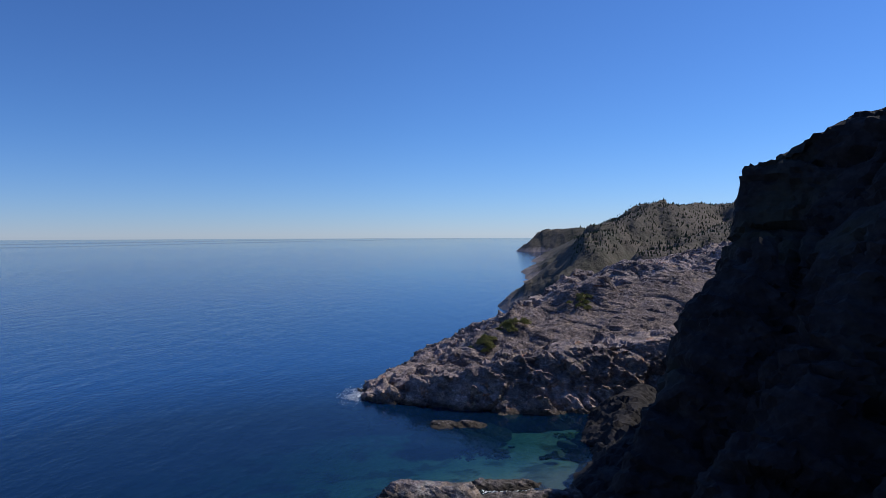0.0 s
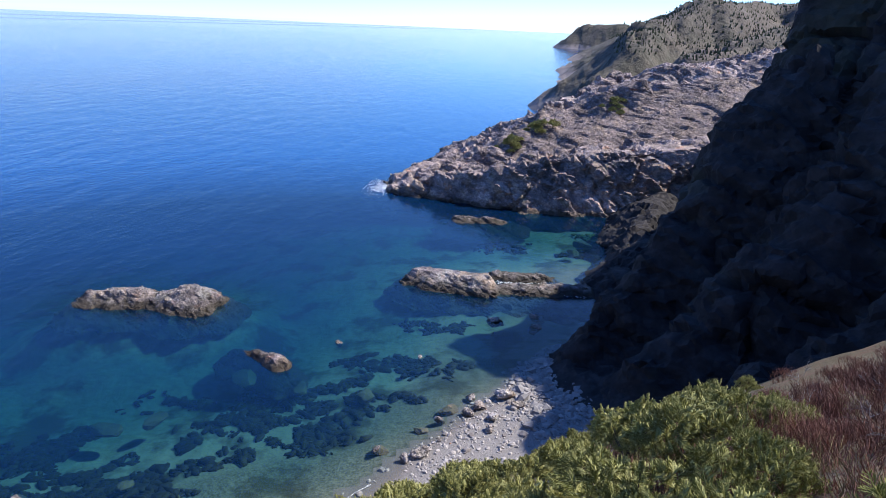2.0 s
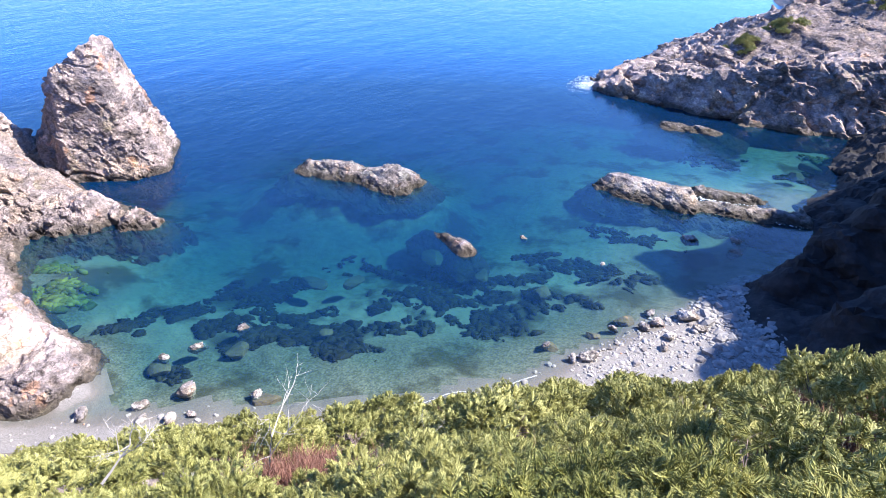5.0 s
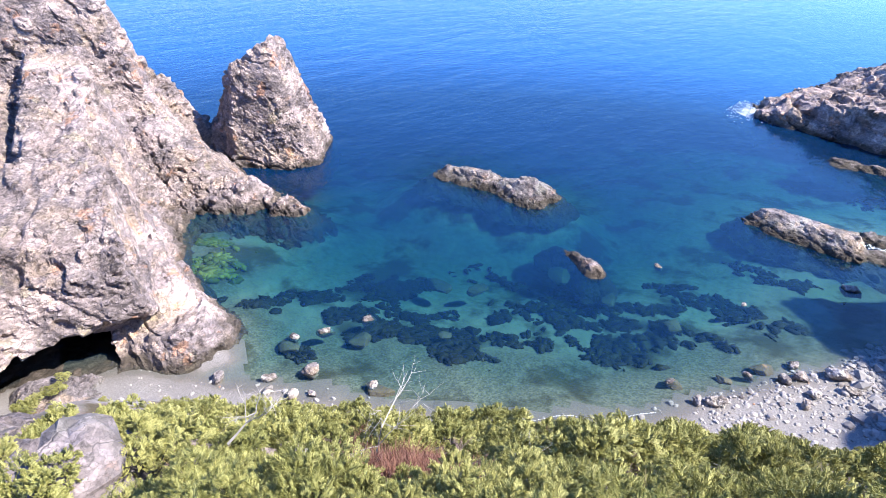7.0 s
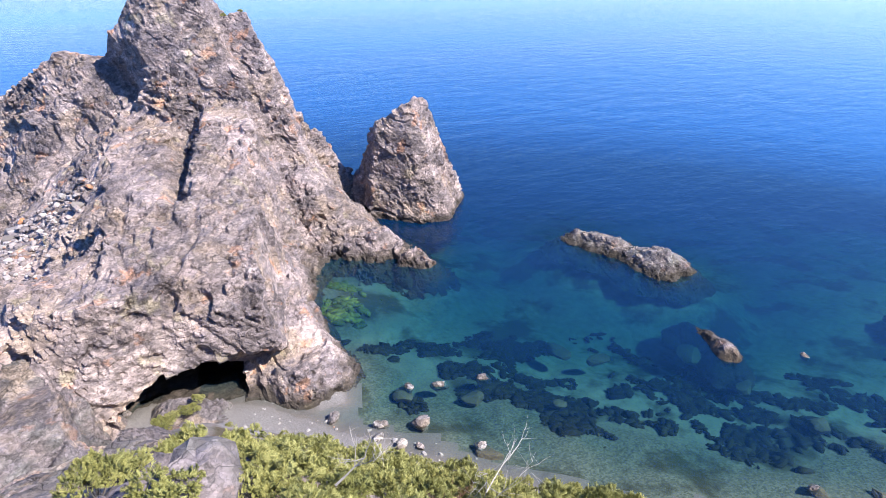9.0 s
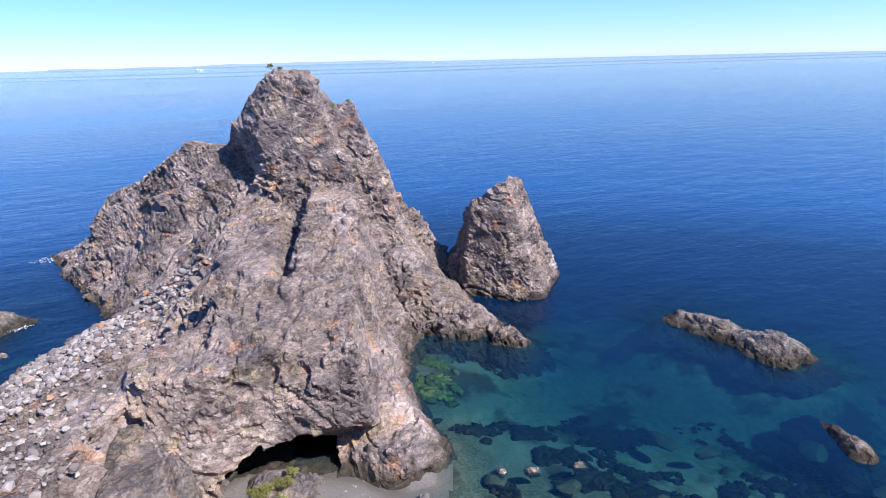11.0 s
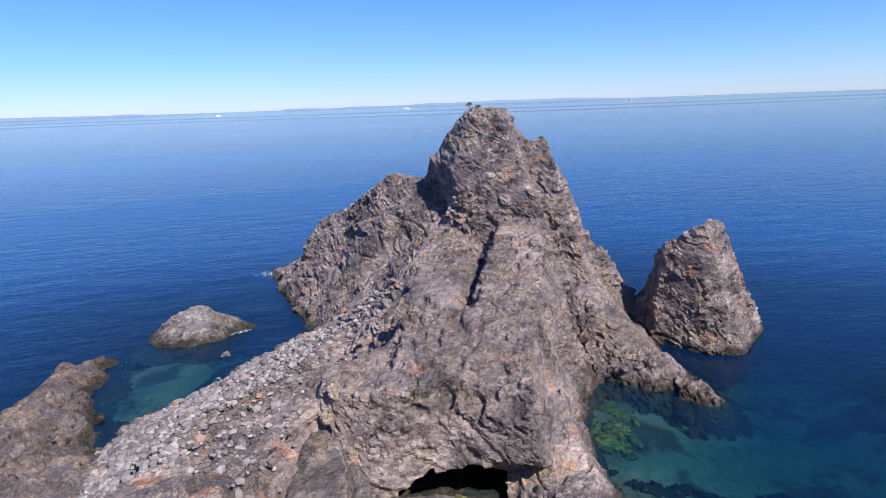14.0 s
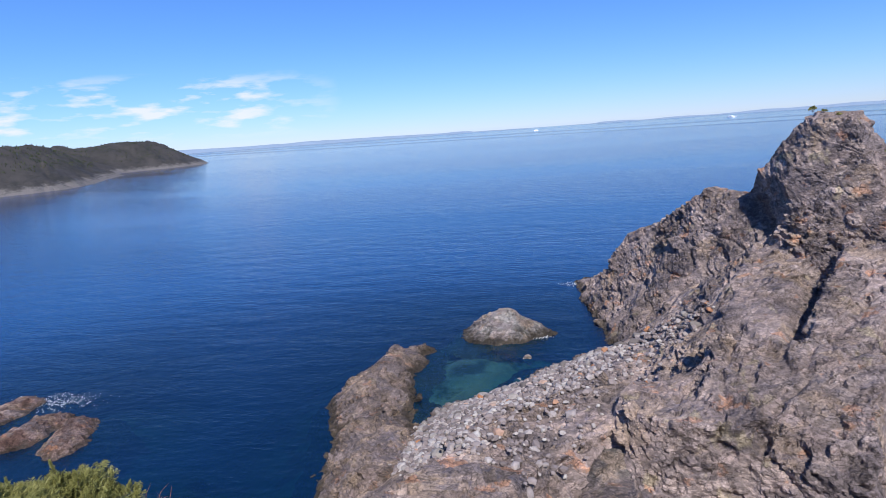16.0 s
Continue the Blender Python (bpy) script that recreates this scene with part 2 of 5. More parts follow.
# ---------------------------------------------------------------- number tools
def hashed(i, j, k, seed):
    """Even random numbers in 0..1 for whole-numbered cells."""
    h = (i.astype(np.int64) * 374761393 + j.astype(np.int64) * 668265263 + k.astype(np.int64) * 2147483647 + seed * 974711) & 0xFFFFFFFF
    h = ((h ^ (h >> 13)) * 1274126177) & 0xFFFFFFFF
    h = ((h ^ (h >> 16)) * 2246822519) & 0xFFFFFFFF
    return ((h ^ (h >> 15)) & 0xFFFFFF) / float(0xFFFFFF)


def vnoise(P, seed=0):
    """Smooth noise in -1..1 at points P (n, 3)."""
    c = np.floor(P).astype(np.int64)
    f = P - c
    f = f * f * (3 - 2 * f)
    total = np.zeros(len(P))
    for a in (0, 1):
        for b in (0, 1):
            for e in (0, 1):
                w = (f[:, 0] if a else 1 - f[:, 0]) * (f[:, 1] if b else 1 - f[:, 1]) * (f[:, 2] if e else 1 - f[:, 2])
                total += w * hashed(c[:, 0] + a, c[:, 1] + b, c[:, 2] + e, seed)
    return total * 2 - 1


def fbm(P, octaves=4, seed=0, gain=0.5):
    total, amp = np.zeros(len(P)), 1.0
    for o in range(octaves):
        total += amp * vnoise(P * 2.0 ** o + 17.3 * o, seed + o)
        amp *= gain
    return total


def flat_noise(x, y, size, octaves=4, seed=0):
    shape = np.shape(x)
    P = np.stack([np.ravel(x) / size, np.ravel(y) / size, np.full(np.size(x), 0.37)], -1)
    return fbm(P, octaves, seed).reshape(shape)


def blocks(P, seed, seam=220.0, tilt=1.9):
    """Broken, tilted blocks: each point takes the tilted face of its nearest cell centre, with a narrow seam between."""
    c = np.floor(P).astype(np.int64)
    weight, value = np.full(len(P), 1e-12), np.zeros(len(P))
    for a in (-1, 0, 1):
        for b in (-1, 0, 1):
            for e in (-1, 0, 1):
                i, j, k = c[:, 0] + a, c[:, 1] + b, c[:, 2] + e
                q = np.stack([i + hashed(i, j, k, seed), j + hashed(i, j, k, seed + 1), k + hashed(i, j, k, seed + 2)], -1)
                d = P - q
                w = np.exp(-seam * (d * d).sum(-1))
                t = np.stack([hashed(i, j, k, seed + 3), hashed(i, j, k, seed + 4), hashed(i, j, k, seed + 5)], -1) - 0.5
                value += w * (0.6 * (hashed(i, j, k, seed + 6) - 0.5) + tilt * (d * t).sum(-1))
                weight += w
    return value / weight


STRATA = np.array(Euler((radians(28), radians(-24), radians(35))).to_matrix())


def mesh_from(name, V, faces, smooth=False):
    me = bpy.data.meshes.new(name)
    faces = np.asarray(faces, dtype=np.int32)
    n, k = faces.shape
    me.vertices.add(len(V))
    me.vertices.foreach_set("co", np.ascontiguousarray(V, dtype=np.float32).ravel())
    me.loops.add(n * k)
    me.loops.foreach_set("vertex_index", faces.ravel())
    me.polygons.add(n)
    me.polygons.foreach_set("loop_start", np.arange(0, n * k, k, dtype=np.int32))
    me.polygons.foreach_set("use_smooth", np.full(n, smooth))
    me.update(calc_edges=True)
    return me


def normals_of(V, faces):
    a, b = V[faces[:, 2]] - V[faces[:, 0]], V[faces[:, 3]] - V[faces[:, 1]]
    fn = np.cross(a, b)
    N = np.zeros_like(V)
    for c in range(4):
        for ax in range(3):
            N[:, ax] += np.bincount(faces[:, c], fn[:, ax], len(V))
    return N / np.maximum(np.linalg.norm(N, axis=1), 1e-9)[:, None]


def surface_nets(f, origin, cell):
    """The skin of the region where f < 0, as points and quads."""
    s = f < 0
    nx, ny, nz = f.shape
    count = np.zeros((nx - 1, ny - 1, nz - 1), np.int8)
    for a in (0, 1):
        for b in (0, 1):
            for c in (0, 1):
                count += s[a:nx - 1 + a, b:ny - 1 + b, c:nz - 1 + c]
    act = np.argwhere((count > 0) & (count < 8))
    index = np.full(count.shape, -1, np.int64)
    index[act[:, 0], act[:, 1], act[:, 2]] = np.arange(len(act))
    total, hits = np.zeros((len(act), 3)), np.zeros(len(act))
    corners = [(a, b, c) for a in (0, 1) for b in (0, 1) for c in (0, 1)]
    for p in corners:
        for ax in range(3):
            if p[ax]:
                continue
            q = list(p)
            q[ax] = 1
            A, B = act + np.array(p), act + np.array(q)
            fa, fb = f[A[:, 0], A[:, 1], A[:, 2]], f[B[:, 0], B[:, 1], B[:, 2]]
            cross = (fa < 0) != (fb < 0)
            w = np.where(cross, fa / np.where(cross, fa - fb, 1), 0)
            total += np.where(cross[:, None], A + w[:, None] * (B - A), 0)
            hits += cross
    V = origin + cell * total / np.maximum(hits, 1)[:, None]
    quads = []
    for ax in range(3):
        lo, hi = [slice(None)] * 3, [slice(None)] * 3
        lo[ax], hi[ax] = slice(0, -1), slice(1, None)
        change = np.argwhere(s[tuple(lo)] != s[tuple(hi)])
        u, v = (ax + 1) % 3, (ax + 2) % 3
        ok = (change[:, u] > 0) & (change[:, v] > 0) & (change[:, u] < f.shape[u] - 1) & (change[:, v] < f.shape[v] - 1)
        change = change[ok]
        def at(du, dv):
            k = change.copy()
            k[:, u] += du
            k[:, v] += dv
            return index[k[:, 0], k[:, 1], k[:, 2]]
        q = np.stack([at(-1, -1), at(0, -1), at(0, 0), at(-1, 0)], -1)
        inside = s[change[:, 0], change[:, 1], change[:, 2]]
        quads.append(np.where(inside[:, None], q, q[:, ::-1]))
    return V, np.concatenate(quads)


def ridge_height(x, y, ridges):
    """Height of the land under ridges (x0, y0, z0, x1, y1, z1, flat half-width, fall per metre)."""
    best = np.full(np.shape(x), -30.0)
    for x0, y0, z0, x1, y1, z1, flat, fall in ridges:
        ex, ey = x1 - x0, y1 - y0
        t = np.clip(((x - x0) * ex + (y - y0) * ey) / max(ex * ex + ey * ey, 1e-9), 0, 1)
        d = np.hypot(x - x0 - t * ex, y - y0 - t * ey)
        best = np.maximum(best, z0 + t * (z1 - z0) - fall * np.maximum(d - flat, 0))
    return best


def break_up(V, F, sizes, amps, seed, calm=None, crack=0.0, ledge=0.0):
    """Displace a skin outwards and inwards as jointed, tilted blocks and stepped ledges; calm(V) tells where it stays smoother."""
    N = normals_of(V, F)
    d = np.zeros(len(V))
    Q = V @ STRATA.T
    if crack:
        for size, deep in ((7.0, crack), (3.0, crack * 0.4)):
            line = 1 - np.abs(fbm(Q / (np.array([2.6, 1.0, 0.9]) * size), 3, seed + 60))
            d -= deep * np.clip((line - 0.88) / 0.12, 0, 1) ** 1.2
    if ledge:
        bend = fbm(Q / 9.0, 3, seed + 70)
        for k, (size, high) in enumerate(((3.4, ledge), (1.3, ledge * 0.4))):
            step = Q[:, 2] / size + 0.5 * bend + 0.2 * Q[:, 0] / size
            strong = np.clip(0.5 + 1.2 * fbm(Q / (2.5 * size) + 9.0 * k, 2, seed + 75 + k), 0, 1)
            d += high * strong * (np.abs(step - np.floor(step) - 0.12) / 0.88 - 0.5)
    broken = np.clip(0.75 + 0.7 * fbm(Q / 5.5, 3, seed + 80), 0.4, 1.3)
    for i, (size, amp) in enumerate(zip(sizes, amps)):
        d += amp * (broken if size < 2.0 else 1.0) * blocks(Q / (np.array([1.7, 1.0, 0.6]) * size), seed + 10 * i, tilt=float(np.interp(size, [0.5, 1.5, 3.2, 7.0], [2.8, 2.7, 2.1, 1.2])))
    if calm:
        d *= calm(V)
    return V + N * d[:, None]


def finer(V, F):
    """Splits every quad into four."""
    n = len(V)
    E = np.sort(np.stack([F, np.roll(F, -1, 1)], -1).reshape(-1, 2), 1)
    key, inv = np.unique(E[:, 0].astype(np.int64) * n + E[:, 1], return_inverse=True)
    mid = n + inv.reshape(-1, 4)
    M = 0.5 * (V[key // n] + V[key % n])
    C = V[F].mean(1)
    c = n + len(M) + np.arange(len(F))
    Q = [np.stack([F[:, k], mid[:, k], c, mid[:, k - 1]], -1) for k in range(4)]
    return np.concatenate([V, M, C]), np.concatenate(Q)


def cut_block(*faces):
    """A block bounded by planes: heading and lift of each face's normal, and a point on it."""
    out = []
    for az, lift, x, y, z in faces:
        a, e = radians(az), radians(lift)
        n = (math.sin(a) * math.cos(e), math.cos(a) * math.cos(e), math.sin(e))
        out.append((*n, n[0] * x + n[1] * y + n[2] * z))
    return out


def rock_body(ridges, box, cell, seed, warp=1.0, warp_size=7.0, sizes=(4.0, 1.6, 0.6), amps=(1.0, 0.45, 0.2), carve=None, low=-2.5, calm=None, cut=(), crack=0.0, ledge=0.0, split=False):
    """A rock mass: ridges, warped by noise, skinned, then broken into blocks."""
    x0, y0, x1, y1, top = box
    xs, ys, zs = np.arange(x0, x1, cell), np.arange(y0, y1, cell), np.arange(low, top, cell)
    X, Y = np.meshgrid(xs, ys, indexing="ij")
    wx = X + warp * 1.2 * flat_noise(X, Y, warp_size, 3, seed + 1)
    wy = Y + warp * 1.2 * flat_noise(X, Y, warp_size, 3, seed + 2)
    h = ridge_height(wx, wy, ridges)
    gx, gy = np.gradient(h, cell)
    g = np.sqrt(1 + np.minimum(gx * gx + gy * gy, 9))
    f = (zs[None, None, :] - h[:, :, None]) / g[:, :, None]
    for faces in cut:
        block = np.full(f.shape, -99.0)
        for nx, ny, nz, d in faces:
            block = np.maximum(block, nx * X[:, :, None] + ny * Y[:, :, None] + nz * zs[None, None, :] - d)
        f = np.minimum(f, block)
    f[:, :, 0] = np.maximum(f[:, :, 0], 0.01)
    for side in (f[0], f[-1], f[:, 0], f[:, -1]):
        np.maximum(side, 0.01, out=side)
    if carve:
        f = carve(xs, ys, zs, f)
    near = np.argwhere(np.abs(f) < warp * 1.6)
    P = np.stack([xs[near[:, 0]], ys[near[:, 1]], zs[near[:, 2]]], -1)
    f[near[:, 0], near[:, 1], near[:, 2]] += warp * 0.8 * fbm(P / warp_size, 3, seed + 3)
    f[:, :, -1] = np.maximum(f[:, :, -1], 0.01)
    V, F = surface_nets(f, np.array([x0, y0, low]), cell)
    if split:
        V, F = finer(V, F)
    return break_up(V, F, sizes, amps, seed, calm, crack, ledge), F


def thing(name, me, material, label, category, group="", kind="", at=None):
    ob = new(name, me)
    me.materials.append(material)
    if at is not None:
        ob.matrix_basis = at
    return tagged(ob, label, category, group, kind)


# ---------------------------------------------------------------- land, beach and sea floor
def shore_s(u):
    """Where the beach meets the water, across the slope."""
    return np.interp(u, [-24, -16, -3, 5, 11, 21, 25, 32], [29.5, 27.4, 26.2, 26.4, 27.2, 31.6, 32.8, 35.4])


SHOALS = [(-39.0, 22.2, -0.8, -40.5, 26, -0.8, 1.5, 0.3), (-42, 26, -0.7, -40, 28, -0.9, 1.5, 0.3), (-41, 27, -1.5, -36, 27, -2.0, 1.5, 0.16), (-45, 33, -1.0, -40, 36, -1.5, 1, 0.35), (5, 62, -0.9, 16, 66, -0.6, 2, 0.16),
          (10, 84, -2.2, 28, 82, -1.4, 4, 0.12), (-28, 46, -2.9, -19, 46, -3.0, 1.5, 0.2), (-34, 53, -0.9, -22, 53, -0.8, 0.8, 0.5),
          (-66, -8, -1.6, -50, -12, -0.9, 1.0, 0.35), (-74, -8, -1.2, -60, -14, -1.6, 1, 0.35), (-50, -52, -1.8, -47, -46, -2.8, 1, 0.35),
          (-31, 21, -0.4, -29, 18, 0.0, 1, 0.3)]


def ground_height(x, y):
    """Hillside, beach and sea floor as one height."""
    s, u = -0.5 * x + 0.866 * y, 0.866 * x + 0.5 * y
    rough = flat_noise(x, y, 5.0, 4, 40)
    fade = np.clip(np.hypot(x, y) / 6.0, 0.0, 1.0)
    p1 = 24.25 - 0.95 * s + 0.45 * rough * fade
    p2 = 24.25 + 0.73 * x + 0.6 * rough * fade
    p3 = 24.35 - 0.06 * s + 0.15 * rough * fade
    k = 0.6
    hill = -k * np.log(np.exp(-p1 / k * 0.5) + np.exp(-p2 / k * 0.5) + np.exp(-p3 / k * 0.5) + 1e-30) / 0.5 + 0.3
    # mound sized to lift the south-western scrub into the camera's view
    hill = hill + 1.75 * np.exp(-((x + 3.0) ** 2 + (y + 3.1) ** 2) / 1.6)
    t = s - shore_s(u) + 0.5 * flat_noise(x, y, 3.0, 3, 41)
    bed = np.where(t < 0, np.minimum(-0.10 * t, 0.6), np.where(t < 6, -0.2 * t, np.where(t < 12, -1.2 - 0.1 * (t - 6), -1.8 - 0.19 * (t - 12))))
    bed = np.where(t > 34, -5.96 - 0.45 * (t - 34), bed)
    bed = bed + np.where(t > 1, 0.35 * flat_noise(x, y, 4.5, 4, 42) * np.clip(t / 6, 0, 1), 0.06 * rough)
    side = np.clip((-27 - u) / 5.0, 0, 1)
    bed = bed * (1 - side) + (-6.0 - 0.12 * np.maximum(-u - 24, 0)) * side
    bed = np.maximum(bed, ridge_height(x, y, SHOALS) + 0.3 * flat_noise(x, y, 2.5, 3, 43))
    bed = bed - 1.1 * np.exp(-((x + 38.5) / 4.0) ** 2 - ((y - 12.2) / 3.4) ** 2)
    return np.maximum(np.maximum(hill, bed), -40.0)


def polar(r0, r1, step, azimuths, closed):
    """Points and quads of a fan of rings about the origin."""
    r = r0 * np.exp(np.arange(0, math.log(r1 / r0) + step, step))
    r[0] = min(r[0], 0.3) * 0.01 if r0 < 1 else r[0]
    a = np.radians(azimuths)
    R, A = np.meshgrid(r, a, indexing="ij")
    x, y = (R * np.sin(A)), (R * np.cos(A))
    n, m = x.shape
    i, j = np.meshgrid(np.arange(n - 1), np.arange(m if closed else m - 1), indexing="ij")
    i, j = i.ravel(), j.ravel()
    jn = (j + 1) % m
    q = np.stack([i * m + j, i * m + jn, (i + 1) * m + jn, (i + 1) * m + j], -1)
    return x, y, q


def split_ground():
    az = np.concatenate([np.arange(-160, 62, 0.5), np.arange(62, 200, 6.0)])
    x, y, q = polar(0.25, 150.0, 0.027, az, True)
    z = ground_height(x, y)
    V = np.stack([x.ravel(), y.ravel(), z.ravel()], -1)
    zc = V[q][:, :, 2].mean(1)
    out = []
    for lo, hi in ((1.05, 99), (-0.35, 1.05), (-99, -0.35)):
        f = q[(zc >= lo) & (zc < hi)]
        used, inv = np.unique(f, return_inverse=True)
        out.append((V[used], inv.reshape(f.shape)))
    return out


def soil_material():
    n = Nodes("heath_soil")
    a, b = n.noise(0.8, 5.0, 0.6), n.noise(7.0, 5.0, 0.7)
    col = n.ramp(a, (0.3, (0.035, 0.032, 0.015)), (0.5, (0.075, 0.06, 0.03)), (0.68, (0.11, 0.055, 0.038)))
    col = n.mix(n.ramp(b, (0.35, 0.0), (0.7, 0.7)), col, (0.14, 0.10, 0.065))
    rock = n.noise(0.25, 5.0, 0.6)
    low = n.math("ADD", n.math("MULTIPLY", n.height(), -0.12), n.math("MULTIPLY", rock, 1.6))
    xyz = n.node("ShaderNodeSeparateXYZ", Vector=n.pos)
    west = n.math("SUBTRACT", n.math("MULTIPLY", n.math("ADD", n.math("MULTIPLY", xyz.outputs[0], -0.42), n.math("MULTIPLY", xyz.outputs[1], -1.0)), 0.25), 0.1)
    low = n.math("MAXIMUM", low, n.math("ADD", n.math("MINIMUM", west, 0.35), n.math("MULTIPLY", n.math("SUBTRACT", rock, 0.5), 0.5)))
    col = n.mix(n.ramp(low, (0.28, 0.0), (0.42, 1.0)), col, n.ramp(b, (0.3, (0.15, 0.13, 0.12)), (0.7, (0.33, 0.29, 0.265))))
    return n.finish(col, 0.95, n.bump(b, 0.9, 0.08))


def shingle_material():
    n = Nodes("beach_shingle")
    v = n.voronoi(22.0, out="Color")
    e = n.voronoi(22.0)
    a = n.noise(0.7, 4.0)
    grey = n.node("ShaderNodeSeparateColor", Color=v).outputs[0]
    col = n.ramp(grey, (0.0, (0.12, 0.11, 0.104)), (0.5, (0.175, 0.16, 0.152)), (1.0, (0.25, 0.23, 0.22)))
    col = n.mix(n.ramp(a, (0.4, 0.0), (0.7, 0.4)), col, (0.21, 0.185, 0.175))
    z = n.height()
    wet = n.ramp(n.math("ADD", n.math("MULTIPLY", z, 1.0), 0.5), (0.45, 0.5), (0.66, 0.0))
    col = n.mix(wet, col, (0.10, 0.085, 0.075))
    return n.finish(col, 0.8, n.bump(n.math("SUBTRACT", 1.0, e), 0.8, 0.03))


def seabed_material():
    n = Nodes("sea_floor")
    a, b, c = n.noise(0.22, 5.0, 0.6), n.noise(1.6, 5.0, 0.65), n.noise(8.0, 4.0, 0.6)
    col = n.ramp(b, (0.3, (0.12, 0.125, 0.10)), (0.65, (0.25, 0.26, 0.225)))
    col = n.mix(n.ramp(c, (0.4, 0.0), (0.65, 0.5)), col, (0.30, 0.27, 0.17))
    inshore = n.math("ADD", n.math("ADD", n.height(), 2.0), n.math("MULTIPLY", n.math("SUBTRACT", b, 0.5), 1.2))
    gravel = n.ramp(n.voronoi(9.0, out="Color"), (0.2, (0.055, 0.06, 0.045)), (0.8, (0.14, 0.14, 0.105)))
    col = n.mix(n.ramp(inshore, (0.3, 0.0), (0.8, 0.9)), col, gravel)
    col = n.mix(n.ramp(a, (0.50, 0.0), (0.60, 0.85)), col, (0.035, 0.035, 0.018))
    return n.finish(col, 0.95, n.bump(b, 0.6, 0.3))


SOIL, SHINGLE, BED = soil_material(), shingle_material(), seabed_material()
hill_mesh, beach_mesh, bed_mesh = split_ground()
ground = thing("ground", mesh_from("ground", *hill_mesh, smooth=True), SOIL, "steep heathy hillside of brown soil and turf", "hillside", kind="structure")
beach = thing("beach", mesh_from("beach", *beach_mesh, smooth=True), SHINGLE, "grey shingle beach at the foot of the slope", "beach", kind="structure")
seabed = thing("seabed", mesh_from("seabed", *bed_mesh, smooth=True), BED, "sandy and weedy sea floor under clear shallow water", "sea floor", kind="structure")


def build_sea():
    az = np.concatenate([np.arange(-160, 62, 0.6), np.arange(62, 200, 6.0)])
    x, y, q = polar(7.0, 4950.0, 0.022, az, True)
    r = np.hypot(x, y)
    depth = np.where(r < 140, -ground_height(np.where(r < 140, x, 0), np.where(r < 140, y, 60)), 60.0)
    far = np.clip((r - 95) / 43, 0, 1)
    depth = np.clip(depth * (1 - far) + 60.0 * far, 0.0, 60.0)
    V = np.stack([x.ravel(), y.ravel(), np.zeros(x.size)], -1)
    me = mesh_from("sea", V, q, smooth=True)
    at = me.attributes.new("depth", "FLOAT", "POINT")
    at.data.foreach_set("value", depth.ravel().astype(np.float32))
    return thing("sea", me, SEA, "calm deep blue sea with small ripples, clear in the shallows", "sea", kind="structure")


sea = build_sea()

# ---------------------------------------------------------------- rock masses
MAIN = [(-67.4, 26.6, 24.4, -66.4, 28.4, 24.2, 1.0, 3.0), (-67.6, 26.4, 20.6, -66.0, 28.4, 21.0, 1.2, 7.0), (-63.6, 31.0, 19.6, -62.8, 33.0, 19.0, 0.8, 2.8),
        (-66, 27.6, 16.0, -62.8, 33, 15.5, 1.4, 3.0), (-67, 25.5, 13.4, -63, 31, 14.5, 2.4, 1.6), (-62.6, 33, 14.4, -62.4, 39.0, 8.4, 0.8, 1.7), (-62.4, 39, 8.2, -64, 43, 2.0, 0.8, 1.7),
        (-64, 30, 14.0, -44, 18.5, 9.2, 2.2, 2.4), (-66, 22, 12.0, -44, 12, 8.0, 2.0, 0.8), (-61, 12, 4.6, -45, -4.5, 4.0, 0.5, 0.42), (-45, -4.5, 4.0, -37, -6.5, 4.6, 0.5, 0.42),
        (-78, 18.4, 17.2, -74.5, 21.8, 16.6, 0.9, 1.7), (-74.5, 21.8, 16.4, -69, 24.5, 15.2, 0.9, 1.7), (-78, 18.4, 17.4, -83, 14.4, 12.7, 0.9, 1.7), (-83, 14.4, 12.7, -88, 11, 10.4, 0.9, 1.7),
        (-88, 11, 10.4, -92, 8.6, 4.4, 0.9, 1.6), (-92, 8.6, 4.2, -101, 4.4, 0.6, 1.0, 1.0), (-82, 13, 7.0, -73, 9.6, 3.2, 1.5, 1.0),
        (-41.5, 16.0, 8.6, -39.2, 7.5, 8.0, 3.6, 2.4), (-38.0, 18.6, 4.4, -32.2, 18.4, 2.0, 2.2, 1.4), (-54, 32.5, 6.8, -46.6, 35.0, 2.0, 1.6, 0.9),
        (-41, 36.0, 0.8, -40.6, 36.2, 0.8, 0.6, 1.0), (-43, 4, 7.0, -37, -4, 6.0, 3.0, 1.3), (-42, 12.3, 0.2, -36.0, 12.0, 0.12, 3.0, 0.5), (-37, -3, 6.0, -22, -8, 9.5, 2.5, 1.5)]


def bank(V):
    """Smoother on the cobble bank by the western shore, on the cave floor and on the summits."""
    along = (V[:, 0] + 61) * 0.696 - (V[:, 1] - 12) * 0.718
    inland = (V[:, 0] + 61) * 0.718 + (V[:, 1] - 12) * 0.696
    stony = np.clip((4.0 - inland) / 5.0, 0, 1) * np.clip((along + 3.0) / 4.0, 0, 1)
    floor = np.exp(-((V[:, 0] + 38.5) / 5.5) ** 2 - ((V[:, 1] - 12) / 4.5) ** 2) * (V[:, 2] < 1.3)
    return (1.0 - 0.92 * floor) * (1.0 - 0.85 * stony) * (1.0 - 0.35 * np.clip((V[:, 2] - 14) / 4, 0, 1))


